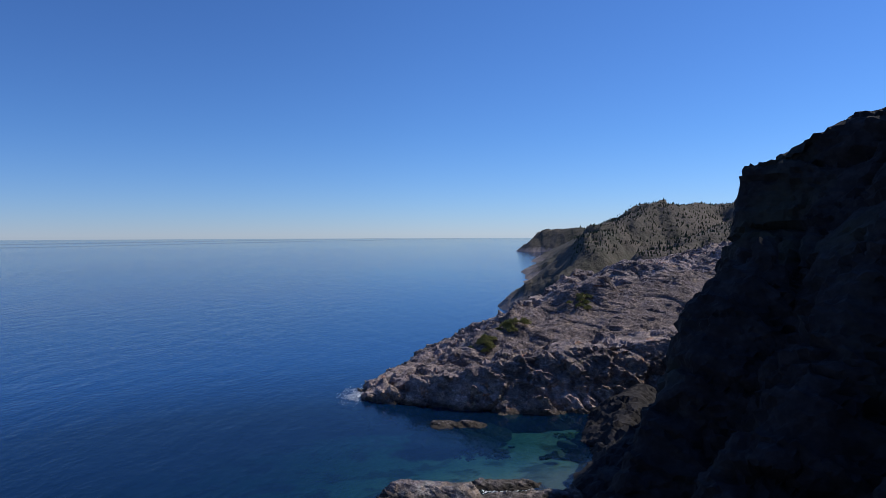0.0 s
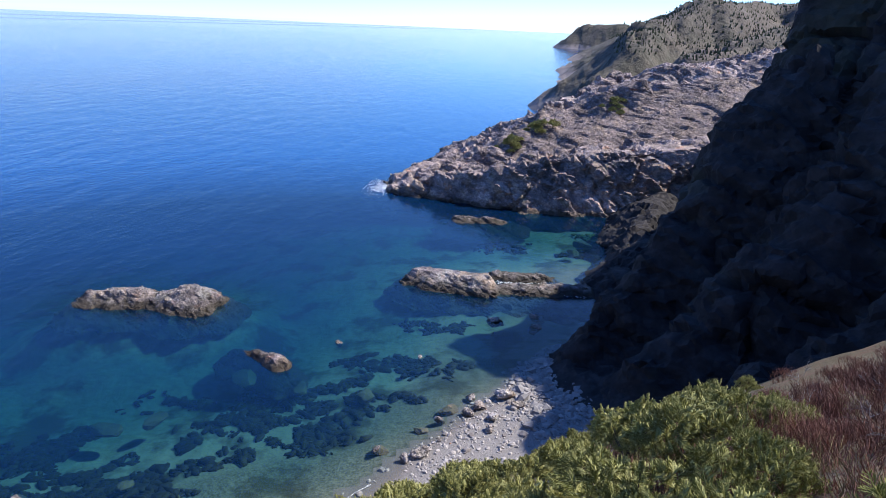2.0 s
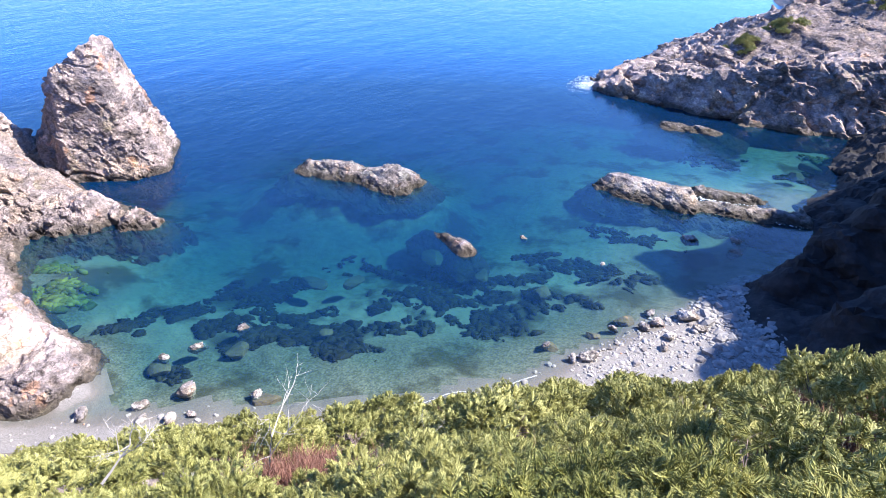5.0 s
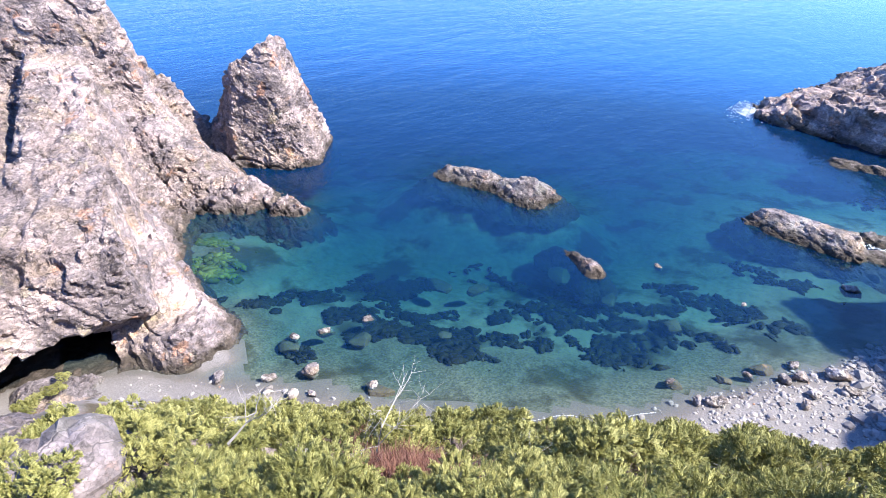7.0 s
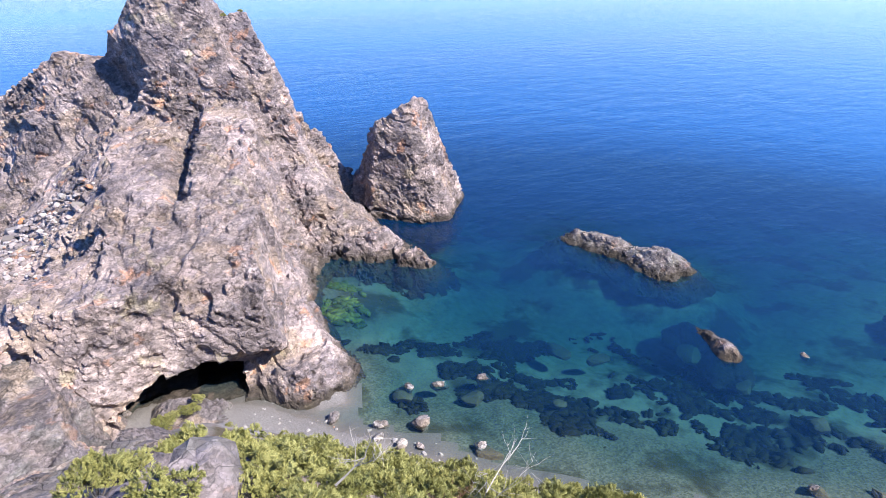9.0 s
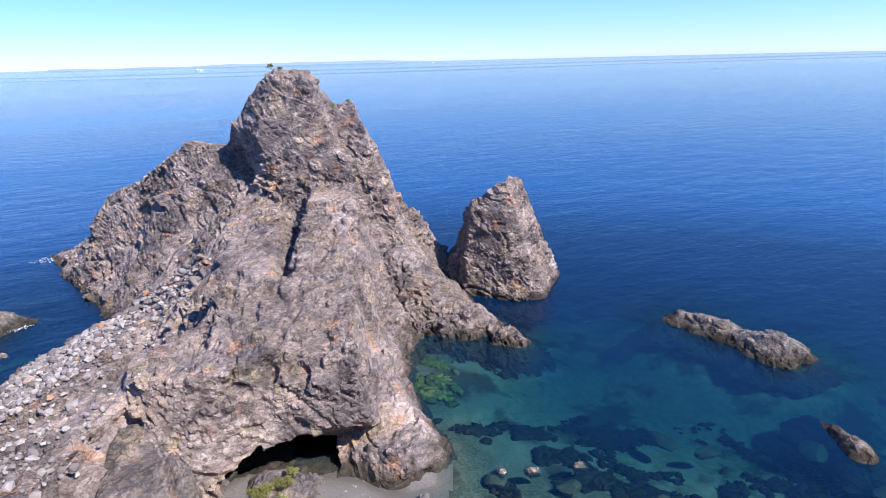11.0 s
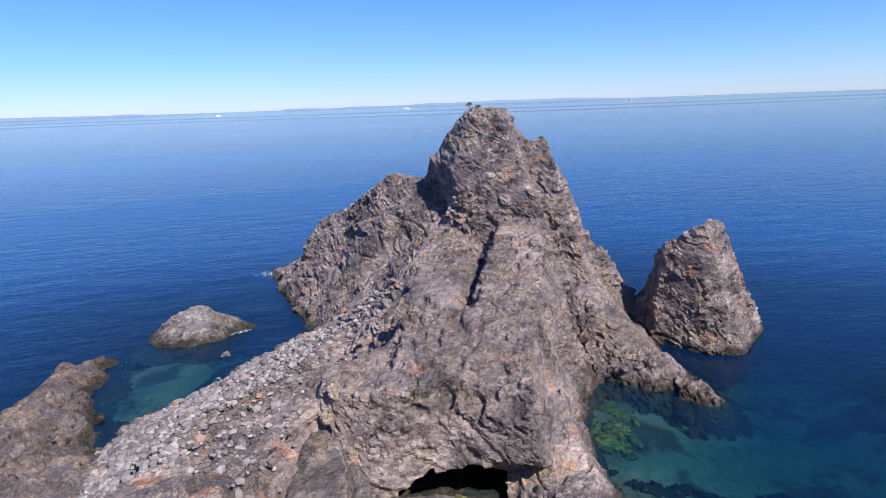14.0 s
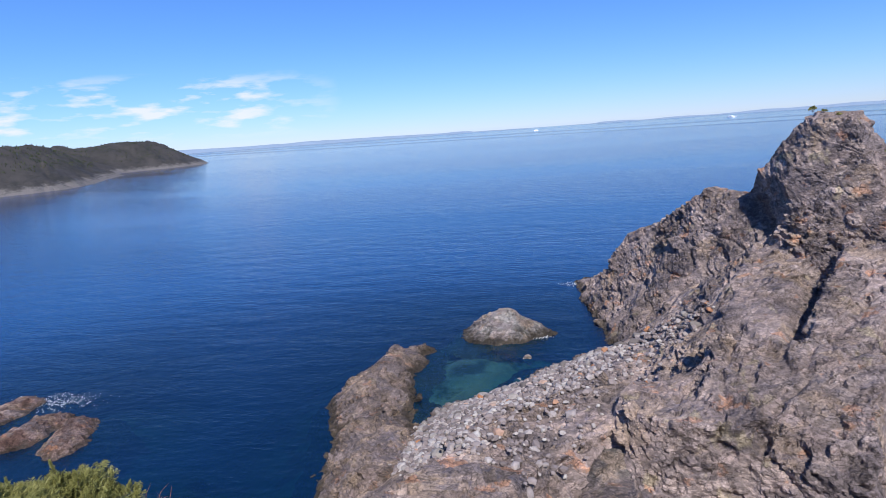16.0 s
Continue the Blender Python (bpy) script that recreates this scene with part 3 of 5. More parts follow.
def cave(xs, ys, zs, f):
    """Hollows the sea cave out under the bulging face."""
    c, s = math.cos(radians(32)), math.sin(radians(32))
    X, Y, Z = xs[:, None, None] + 36.4, ys[None, :, None] - 11.3, zs[None, None, :] + 0.2
    a, b = (X * c - Y * s) / 6.6, (X * s + Y * c) / 4.3
    hole = (np.sqrt(a * a + b * b + (Z / 3.7) ** 2) - 1) * 3.7
    # floor kept low in the black tidal band, whose colour replaces missing shade
    hole = np.maximum(hole, 0.08 - zs[None, None, :] + 0 * hole)
    return np.maximum(f, -hole)


TOWER = cut_block((172, -6, -67.6, 22.3, 16), (126, 11, -63.4, 25.2, 15), (42, 26, -62.6, 30.5, 18), (-60, 14, -71.5, 28.5, 14), (118, 78, -66.8, 27.0, 25.0),
                  (228, 38, -69.9, 24.0, 22.8), (165, 24, -66.4, 22.9, 20.0), (126, -38, -63.2, 25.4, 13.6))
SECOND = cut_block((196, 8, -65.2, 29.6, 18), (128, 18, -61.6, 31.2, 18), (26, 18, -62.6, 34.0, 17), (-60, 14, -66.2, 33.5, 16), (100, 74, -63.4, 32.2, 21.7),
                   (236, 48, -64.9, 30.6, 20.6), (0, -89, -62, 32, 4))
BULGE = cut_block((120, 12, -33.4, 12.6, 5.0), (118, 58, -36.6, 12.6, 8.2), (34, 18, -35.6, 18.6, 5.0), (196, 34, -37.4, 6.2, 6.0), (-62, 10, -45.5, 14.5, 5), (112, -48, -33.0, 12.2, 3.7),
                  (118, 80, -40, 13, 9.2))
V, F = rock_body(MAIN, (-106, -18, -16, 52, 29), 0.25, 100, warp=0.4, warp_size=6.0, sizes=(7.0, 3.2, 1.5, 0.7, 0.36), amps=(1.0, 0.9, 0.85, 0.5, 0.22), carve=cave, calm=bank, split=True,
                 cut=[TOWER, SECOND, BULGE], crack=0.3, ledge=0.34)
headland = thing("rock_headland", mesh_from("rock_headland", V, F), ROCK, "craggy pinkish grey sea rock with broken summit and cave", "rock")

STACK = [(-58, 44, 5, -61, 44, 2, 1.0, 1.6), (-55.5, 46, 7, -53, 45.5, 6, 1.0, 2.2)]
SPIRE = cut_block((58, 21, -47.6, 48.0, 0), (112, 18, -47.4, 43.9, 0), (148, 13, -51, 41.2, 0), (206, 8, -57.5, 42.0, 0), (250, 31, -62.2, 44.5, 0), (-25, 14, -56, 51.5, 0),
                  (255, 54, -53.0, 46.7, 12.3), (90, -70, -50, 45, -4))
V, F = rock_body(STACK, (-68, 36, -43, 56, 15), 0.22, 130, warp=0.2, warp_size=4.0, sizes=(5.0, 2.2, 1.0, 0.5), amps=(0.55, 0.55, 0.5, 0.3), split=True, cut=[SPIRE], crack=0.4, ledge=0.25)
thing("rock_pinnacle", mesh_from("rock_pinnacle", V, F), ROCK, "pale pointed sea stack standing in deep water", "rock")

SLAB = [(-8.5, 0.4, 18.8, -31.0, 3.4, 2.2, 1.9, 0.9), (-12, -4, 16.2, -30, -5, 3.4, 3.0, 0.9), (-30, 2.0, 3.6, -39, 3.0, 6.0, 1.4, 1.4), (-30.0, 6.0, 2.0, -32.6, 10.4, 1.7, 0.7, 0.9)]
V, F = rock_body(SLAB, (-42, -12, -5, 15, 20), 0.19, 145, warp=0.5, warp_size=4.0, sizes=(5.0, 2.2, 1.0, 0.5), amps=(0.9, 0.6, 0.34, 0.18), crack=0.4, low=-1.0, ledge=0.3)
thing("rock_outcrop", mesh_from("rock_outcrop", V, F), SLOPE_ROCK, "bare grey jointed rock on the slope below the spruces", "rock")

CLIFF = [(33.2, 61.0, 33.0, 39, 56, 37.4, 1.4, 4.5), (34.5, 62.5, 29.5, 39, 56, 36.5, 1.0, 2.2), (39, 56, 37.0, 46, 46, 40.5, 0.8, 2.2), (38, 64, 32, 54, 86, 30, 1.0, 1.9), (13, 47, 4, 28, 53, 25, 1.2, 1.7),
         (15, 40, 5, 36, 44, 30, 1.0, 1.7), (20, 33, 8, 42, 32, 33, 1.0, 1.5), (17, 61, 2, 23, 74, 3, 1.0, 0.9), (23, 74, 3, 31, 90, 4, 1.0, 0.8),
         (46, 46, 40.5, 62, 20, 41, 4, 1.7), (13.5, 47, 1.2, 13.5, 39, 1.6, 1.0, 0.45), (13.5, 39, 1.6, 18, 33, 3.0, 1.0, 0.5)]


def talus(V):
    return 0.45 + 0.55 * np.clip((V[:, 2] - 2.0) / 4.0, 0, 1)
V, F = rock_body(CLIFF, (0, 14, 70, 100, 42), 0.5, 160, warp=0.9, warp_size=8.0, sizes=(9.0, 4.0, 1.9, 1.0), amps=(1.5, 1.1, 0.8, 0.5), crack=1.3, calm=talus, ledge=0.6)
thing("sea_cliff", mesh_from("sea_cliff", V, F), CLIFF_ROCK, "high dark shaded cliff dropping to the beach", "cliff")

POINT = [(-8.5, 99.5, 1.8, 0, 98.0, 4.8, 2.0, 1.9), (0, 98.0, 4.8, 14, 96.5, 7.0, 3.0, 2.2), (14, 96.5, 7.5, 42, 99, 11, 4.0, 2.0), (-9, 102.5, 1.4, 8, 111, 6.6, 0.8, 0.8),
         (8, 111, 6.6, 17, 118, 10.0, 1.0, 0.6), (17, 118, 10.5, 30, 126, 16, 1.0, 0.55), (30, 126, 16, 45, 132, 20.0, 1.5, 0.5), (45, 132, 20.0, 85, 140, 27, 4, 0.5),
         (-11, 103.5, 0.6, -8, 100, 1.0, 1, 0.7), (-9, 104, 1.5, -3, 117, 1.9, 1.5, 0.7), (-3, 117, 1.9, 8, 136, 2.4, 2.0, 0.6), (8, 136, 2.4, 20, 160, 3.0, 2.0, 0.6),
         (14.5, 119, 8.5, 18.2, 124, 12.6, 0.8, 2.2), (18.2, 124, 12.4, 27, 137, 14.0, 1.0, 2.0), (27, 137, 14, 38, 152, 17, 1.5, 1.5), (27, 122, 14.6, 34, 121, 17.6, 0.8, 1.8)]


def scree(V):
    """The scree slope above the cliffs is smoother than the crags."""
    return 1.0 - 0.65 * np.clip((V[:, 1] - 101) / 4, 0, 1) * np.clip((V[:, 0] - 5) / 8, 0, 1) * np.clip((126 - V[:, 1]) / 4, 0, 1)


V, F = rock_body(POINT, (-19, 84, 92, 165, 32), 0.42, 190, warp=0.9, warp_size=7.0, sizes=(7.0, 3.2, 1.6), amps=(1.5, 1.4, 1.1), crack=1.0, calm=scree, ledge=0.6)
POINT_V = V
point = tagged(new("rocky_point"), "sunlit rocky point with pink cliffs and a scree slope", "rock")
smoother = scree(V[F].mean(1)) < 0.62
for piece, faces, skin in (("cliff", F[~smoother], ROCK), ("scree", F[smoother], SCREE)):
    used_v, inv = np.unique(faces, return_inverse=True)
    ob = new(piece, mesh_from(piece, V[used_v], inv.reshape(-1, 4)))
    ob.data.materials.append(skin)
    ob.parent = point
    tagged(ob, "brown scree slope" if piece == "scree" else "pinkish grey cliff")

# low rocks standing out of the water: name, ridges, label
SKERRIES = [
    ("skerry", [(-33.8, 52.8, 1.1, -29.8, 53.2, 1.3, 0.5, 0.8), (-28.5, 53.0, 0.6, -24.0, 53.2, 1.9, 0.8, 0.9)], "long grey skerry with two humps"),
    ("skerry", [(-3.0, 61.8, 1.3, 3.4, 60.2, 1.5, 0.7, 0.9), (3.5, 60.2, 0.4, 14, 60.6, 0.8, 0.5, 0.6)], "knobbly dark reef awash at one end"),
    ("skerry", [(5.0, 63.6, 0.35, 10.2, 63.4, 0.45, 0.4, 0.6)], "thin reef strip just above the water"),
    ("skerry", [(-17.4, 45.0, 0.0, -15.4, 44.2, 0.3, 0.3, 0.9), (-15.4, 44.2, 0.45, -14.6, 43.7, 0.45, 0.3, 1.2), (-14.0, 43.4, 0.55, -13.0, 42.8, 0.6, 0.3, 1.2)], "low flat pinkish rock in the shallows"),
    ("skerry", [(1.6, 84.6, 0.5, 6.8, 84.4, 0.5, 0.5, 0.5)], "low rock off the point"),
    ("islet", [(-78.2, -9.0, 1.9, -77.0, -6.5, 3.2, 0.4, 0.75), (-77.0, -6.5, 3.1, -75.8, -1.5, 0.6, 0.4, 0.6)], "greenish grey rock islet with a rounded top"),
    ("skerry", [(-74.8, -11.8, 0.4, -73.2, -8.8, 0.6, 0.4, 0.8)], "low rock beside the islet"),
    ("rock_spit", [(-70.0, -16.0, 1.0, -67, -17.8, 1.5, 0.3, 0.9), (-67, -17.8, 1.6, -61, -19.0, 2.0, 0.5, 0.75), (-61, -19.0, 2.0, -55.5, -18.8, 2.2, 0.7, 0.7), (-55.5, -18.8, 2.2, -49, -16.4, 2.0, 0.9, 0.65), (-49, -16.4, 2.0, -40, -13.2, 2.6, 1.2, 0.7)],
     "weedy curved rock spit sheltering a pool"),
    ("skerry", [(-54.5, -57.5, 0.9, -51.0, -57.5, 0.8, 0.6, 0.6)], "reddish rock washed by foam"),
    ("skerry", [(-50.2, -50.6, 0.9, -46.2, -51.0, 1.2, 0.6, 0.6)], "reddish rock off the hillside"),
    ("skerry", [(-49.6, -46.8, 1.0, -45.6, -45.4, 1.0, 0.5, 0.6)], "reddish rock off the hillside"),
]
for i, (name, ridges, label) in enumerate(SKERRIES):
    px = [r[0] for r in ridges] + [r[3] for r in ridges]
    py = [r[1] for r in ridges] + [r[4] for r in ridges]
    box = (min(px) - 5, min(py) - 5, max(px) + 5, max(py) + 5, 4.5)
    rough = 2.6 if name == "rock_spit" else 1.0 if i != 3 else 0.6
    V, F = rock_body(ridges, box, 0.16, 300 + 20 * i, warp=0.3 * min(rough, 1.0), warp_size=2.2, sizes=(2.2, 1.0, 0.5), amps=(0.36 * rough, 0.36 * rough, 0.2 * rough), low=-1.6, crack=0.25)
    thing(name, mesh_from(name, V, F), ROCK if i == 3 else RED_ROCK if "reddish rock" in label else SPIT_ROCK if name == "rock_spit" else SEA_ROCK, label, "rock", "rocks in the bay" if i < 5 else "")


# ---------------------------------------------------------------- far land
def far_material(name, a, b, c):
    n = Nodes(name)
    big, small = n.noise(0.02, 6.0, 0.65), n.noise(0.12, 5.0, 0.7)
    z = n.height()
    shore = n.ramp(n.math("ADD", n.math("MULTIPLY", z, 0.04), n.math("MULTIPLY", small, 0.7)), (0.45, 1.0), (0.6, 0.0))
    col = n.mix(n.ramp(big, (0.4, 0.0), (0.6, 1.0)), n.ramp(small, (0.3, a), (0.7, b)), b)
    return n.finish(n.mix(shore, col, c), 0.95, n.bump(small, 0.8, 2.0))


FAR_LAND = far_material("far_land", (0.026, 0.032, 0.018), (0.092, 0.076, 0.06), (0.20, 0.165, 0.15))


def far_land(name, ridges, az0, az1, r0, r1, seed, label, rough=4.0, size=30.0, material=FAR_LAND, step=0.011, fine=0.12):
    x, y, q = polar(r0, r1, step, np.arange(az0, az1, fine), False)
    wx, wy = x + rough * flat_noise(x, y, size, 4, seed), y + rough * flat_noise(x, y, size, 4, seed + 7)
    z = ridge_height(wx, wy, ridges)
    inland = np.clip(z / 8.0, 0, 1)
    z = z + inland * (rough * 0.5 * flat_noise(x, y, size * 0.6, 5, seed + 13))
    P = np.stack([x.ravel(), y.ravel(), z.ravel() * 1.5], -1)
    z = z + np.clip((z + 2) / 5.0, 0, 1) * (rough * 1.3 * blocks(P / size, seed + 20) + rough * 0.7 * blocks(P / (size * 0.4), seed + 30)).reshape(z.shape)
    z = np.where(z < -4, -4, z)
    V = np.stack([x.ravel(), y.ravel(), z.ravel()], -1)
    keep = (V[q][:, :, 2] > -3.9).any(1)
    used, inv = np.unique(q[keep], return_inverse=True)
    return thing(name, mesh_from(name, V[used], inv.reshape(-1, 4), smooth=True), material, label, "coast", kind="structure")


COAST = [(62, 172, 20, 110, 200, 33, 3, 1.0), (38, 182, 14, 49.5, 194, 22.5, 2, 1.4), (49.5, 194, 22.5, 63, 221, 29.5, 3, 1.4), (63, 221, 29.5, 89, 244, 37, 5, 0.9),
         (89, 244, 37, 131, 270, 39, 8, 0.75), (38, 268, 1.0, 46, 266, 2.5, 1.5, 0.6), (47, 262, 4, 64, 250, 16, 1.5, 1.0), (62, 287, 6, 104, 280, 28, 3, 0.9), (131, 270, 38, 131, 330, 40, 12, 0.65), (131, 330, 40, 140, 430, 37, 12, 0.6), (140, 430, 37, 165, 600, 27, 10, 0.6),
         (165, 600, 26, 240, 900, 22, 15, 0.5), (230, 950, 36, 192, 995, 34, 10, 0.8), (192, 995, 33, 170, 1015, 14, 5, 0.9), (170, 1015, 12, 158, 1022, 3, 4, 0.9), (131, 270, 38, 240, 200, 44, 20, 0.8)]
far_land("coast_hills", COAST, 4.0, 58.0, 150.0, 1250.0, 500, "wooded coastal hills with rocky shore and far point", 3.0, 22.0)
HEAD = [(-470, -540, 40, -640, -640, 42, 40, 0.5), (-640, -640, 42, -760, -690, 38, 20, 0.5), (-840, -700, 38, -960, -700, 46, 30, 0.5), (-960, -700, 46, -995, -675, 43, 10, 0.95)]
HEAD_LAND = far_material("headland_heath", (0.022, 0.024, 0.022), (0.055, 0.05, 0.048), (0.15, 0.137, 0.13))
far_land("far_headland", HEAD, -150.0, -112.0, 560.0, 1700.0, 540, "dark wooded headland across the water", 8.0, 60.0, HEAD_LAND, step=0.008)


# ---------------------------------------------------------------- small solids
PLOT = ground_height(*np.meshgrid(np.arange(-80, 40, 0.25), np.arange(-60, 100, 0.25), indexing="ij"))


def ground_at(x, y):
    """Height of the ground, read off a quarter-metre plot."""
    u, v = (x + 80) * 4, (y + 60) * 4
    i, j = int(u), int(v)
    a, b = u - i, v - j
    q = PLOT[i:i + 2, j:j + 2]
    return float(q[0, 0] * (1 - a) * (1 - b) + q[1, 0] * a * (1 - b) + q[0, 1] * (1 - a) * b + q[1, 1] * a * b)


def part(name, V, F, material, parent, label="", smooth=False):
    ob = new(name, mesh_from(name, V, F, smooth))
    ob.data.materials.append(material)
    ob.parent = parent
    return tagged(ob, label)


def ball(level):
    """Points and triangles of an even ball."""
    bm = bmesh.new()
    bmesh.ops.create_icosphere(bm, subdivisions=level, radius=1.0)
    V = np.array([v.co[:] for v in bm.verts])
    F = np.array([[v.index for v in f.verts] for f in bm.faces])
    bm.free()
    return V, F


BALLS = {k: ball(k) for k in (1, 2, 4)}


def stone_shape(seed, level=4, flat=0.7, rough=0.22):
    """An angular boulder: a ball cut by random planes, then roughened."""
    V, F = BALLS[level]
    V = V.copy()
    g = np.random.default_rng(seed)
    for _ in range(11):
        d = g.normal(size=3)
        d /= np.linalg.norm(d)
        over = V @ d - g.uniform(0.5, 0.8)
        V -= np.where(over > 0, over, 0)[:, None] * d * 0.92
    if level > 2:
        n = V / np.linalg.norm(V, axis=1)[:, None]
        V += n * (rough * 0.35 * blocks(V * 2.2 + 7 * seed, seed) + rough * 0.25 * fbm(V * 4.0, 2, seed))[:, None]
    V[:, 2] *= flat
    V[:, 1] *= g.uniform(0.7, 1.0)
    return V, F


WET_STONE = rock_material("shore_boulder_rock", (0.20, 0.175, 0.16), (0.40, 0.36, 0.33), (0.58, 0.53, 0.49), 0.1, 0.6, 2.2, 0.03, 3.5)
WEEDY = plain_mottled("weedy_rock", (0.05, 0.04, 0.028), (0.21, 0.15, 0.095), 1.2, 0.9, 0.6, 0.1)

STONES = [mesh_from("boulder", *stone_shape(700 + i, rough=0.4)) for i in range(6)]
for me in STONES:
    me.materials.append(WET_STONE)
WEED_STONES = [mesh_from("sunken_boulder", *stone_shape(720 + i, flat=0.45)) for i in range(3)]
for me in WEED_STONES:
    me.materials.append(WEEDY)

# x, y, half-width of the boulders that stand in the shallows and on the beach
BOULDERS = [(-23.2, 20.9, 1.0), (-25.2, 24.5, 0.75), (-23.7, 27.3, 0.65), (-26.4, 22.8, 0.55), (-24.6, 18.9, 0.6), (-27.0, 17.0, 0.65), (-19.2, 22.2, 0.6),
            (4.6, 53.2, 1.05), (-2.1, 45.4, 0.4), (-9.2, 47.2, 0.5), (-1.3, 32.8, 0.75), (-2.3, 32.4, 0.5), (3.4, 37.0, 0.6), (4.6, 40.0, 0.9), (2.6, 38.6, 0.65),
            (1.8, 37.8, 0.6), (5.4, 38.6, 0.6), (3.2, 35.6, 0.5), (2.0, 39.9, 0.6), (8.6, 54.2, 0.9), (8.2, 52.0, 0.8), (-22.2, 18.6, 0.55), (-21.5, 19.4, 0.4),
            (-23.6, 18.0, 0.45), (-4.2, 33.4, 0.5), (-0.2, 37.0, 0.5), (-67.6, -3.6, 0.9)]
for i, (x, y, w) in enumerate(BOULDERS):
    w *= 0.88
    z = max(ground_at(x, y), -0.7 * w)
    ob = new("boulder", STONES[i % 6])
    ob.matrix_basis = pose(x, y, z + 0.36 * w, 7 * (i % 5) - 14, 9 * (i % 4) - 13, 57 * i) @ Matrix.Diagonal((w, w, w, 1))
    tagged(ob, "pale angular boulder standing in the shallows" if z < 0 else "pale angular boulder on the shingle beach", "boulder", "boulders along the shore")
SUNKEN = [(-22.8, 34.7, 1.2), (-23.2, 25.7, 0.9), (-26.6, 22.4, 1.1), (-18.4, 22.2, 0.9), (-6.0, 40.5, 1.0), (-4.0, 33.6, 0.7), (-20.0, 36.0, 1.0), (-15.5, 41.8, 1.3),
          (0.4, 38.5, 0.9), (-11.0, 41.0, 0.9), (-1.5, 36.0, 0.6), (-18.8, 29.6, 0.6), (17.5, 78.0, 1.6), (20.5, 76.0, 1.3), (15.5, 74.5, 1.2), (22.0, 80.5, 1.5)]
for i, (x, y, w) in enumerate(SUNKEN):
    ob = new("sunken_boulder", WEED_STONES[i % 3])
    z = max(ground_at(x, y) + 0.12, -0.75)
    ob.matrix_basis = pose(x, y, z, 0, 0, 71 * i) @ Matrix.Diagonal((w, w, w, 1))
    tagged(ob, "brown weed-covered boulder under shallow water", "boulder", "sunken boulders in the bay")


def weed_bed(x, y, a, b, turn, seed, count=270):
    """A dark bed of kelp: many low, lumpy clumps, thick in the middle and straggling out at the rim."""
    g = np.random.default_rng(seed)
    shapes = [stone_shape(880 + k, 1, 0.55) for k in range(4)]
    c, s = math.cos(radians(turn)), math.sin(radians(turn))
    n = int(count * max(a * b / 6.0, 0.35))
    r, t = np.sqrt(g.random(n)) * g.uniform(0.75, 1.15, n), g.uniform(0, 2 * math.pi, n)
    px, py = r * a * np.cos(t), r * b * np.sin(t)
    X, Y = x + px * c - py * s, y + px * s + py * c
    dense = flat_noise(X, Y, 1.6, 3, 45) > r * 0.8 - 0.45
    X, Y, r = X[dense], Y[dense], r[dense]
    Z = ground_height(X, Y)
    W = np.clip(0.10 + g.exponential(0.13, len(X)) + 0.12 * (1 - r), 0.08, 0.6)
    Vs, Fs, base = [], [], 0
    for k in range(len(X)):
        V, F = shapes[k % 4]
        q = V * W[k] * np.array([1.5, 0.8, 1.0])
        e = g.uniform(0, 6.283)
        ce, se = math.cos(e), math.sin(e)
        q = np.stack([q[:, 0] * ce - q[:, 1] * se + X[k], q[:, 0] * se + q[:, 1] * ce + Y[k], np.minimum(q[:, 2] + Z[k] + 0.05, -0.08)], -1)
        Vs.append(q)
        Fs.append(F + base)
        base += len(V)
    return thing("seaweed_bed", mesh_from("seaweed_bed", np.concatenate(Vs), np.concatenate(Fs), True), KELP, "dark brown kelp bed on the sea floor", "seaweed", kind="stuff")


def kelp_material(name, dark, mid, tip):
    """Wet weed: most clumps dark, a few paler and browner."""
    n = Nodes(name)
    v = n.noise(2.4, 4.0, 0.6)
    col = n.ramp(n.island(), (0.0, dark), (0.75, mid), (0.96, mid), (1.0, tip))
    return n.finish(n.mix(n.ramp(v, (0.35, 0.7), (0.65, 0.0)), col, dark), 0.8, n.bump(v, 0.5, 0.05))


KELP = kelp_material("kelp", (0.006, 0.006, 0.006), (0.032, 0.028, 0.016), (0.17, 0.125, 0.06))
BEDS = [(-2.5, 46.5, 4.6, 1.9, -18), (-9.3, 39.2, 4.8, 2.9, -10), (-16.5, 36.8, 2.6, 1.6, 20), (-20.5, 30.8, 3.2, 2.6, 40), (-27.0, 34.8, 3.6, 2.0, 30), (-1.0, 54.0, 4.0, 1.6, -10),
        (-8.2, 48.5, 1.8, 1.0, 0), (-21.5, 42.0, 3.4, 1.3, 10), (-13.5, 43.6, 3.0, 1.3, -20), (-5.0, 41.0, 2.4, 1.5, -30), (-31.5, 29.0, 3.4, 1.4, 30), (-18.0, 29.5, 2.0, 1.8, 0),
        (-24.0, 27.0, 1.6, 1.2, 30), (-13.8, 38.8, 2.6, 2.0, 0), (-24.5, 30.5, 2.0, 1.4, 60), (-33.0, 24.6, 2.8, 1.1, 25), (-26.2, 22.7, 1.6, 1.1, 0), (8, 80, 4, 1.4, 0), (16, 77, 3.6, 1.6, 10),
        (-6.0, 36.5, 2.0, 0.35, 32), (-5.0, 39.6, 2.6, 1.3, 30), (-12.0, 40.2, 2.4, 1.6, 0), (-7.0, 43.4, 2.2, 1.3, 10), (-26.0, 34.0, 2.2, 1.4, 20), (-14.0, 33.5, 2.2, 1.0, 30)]
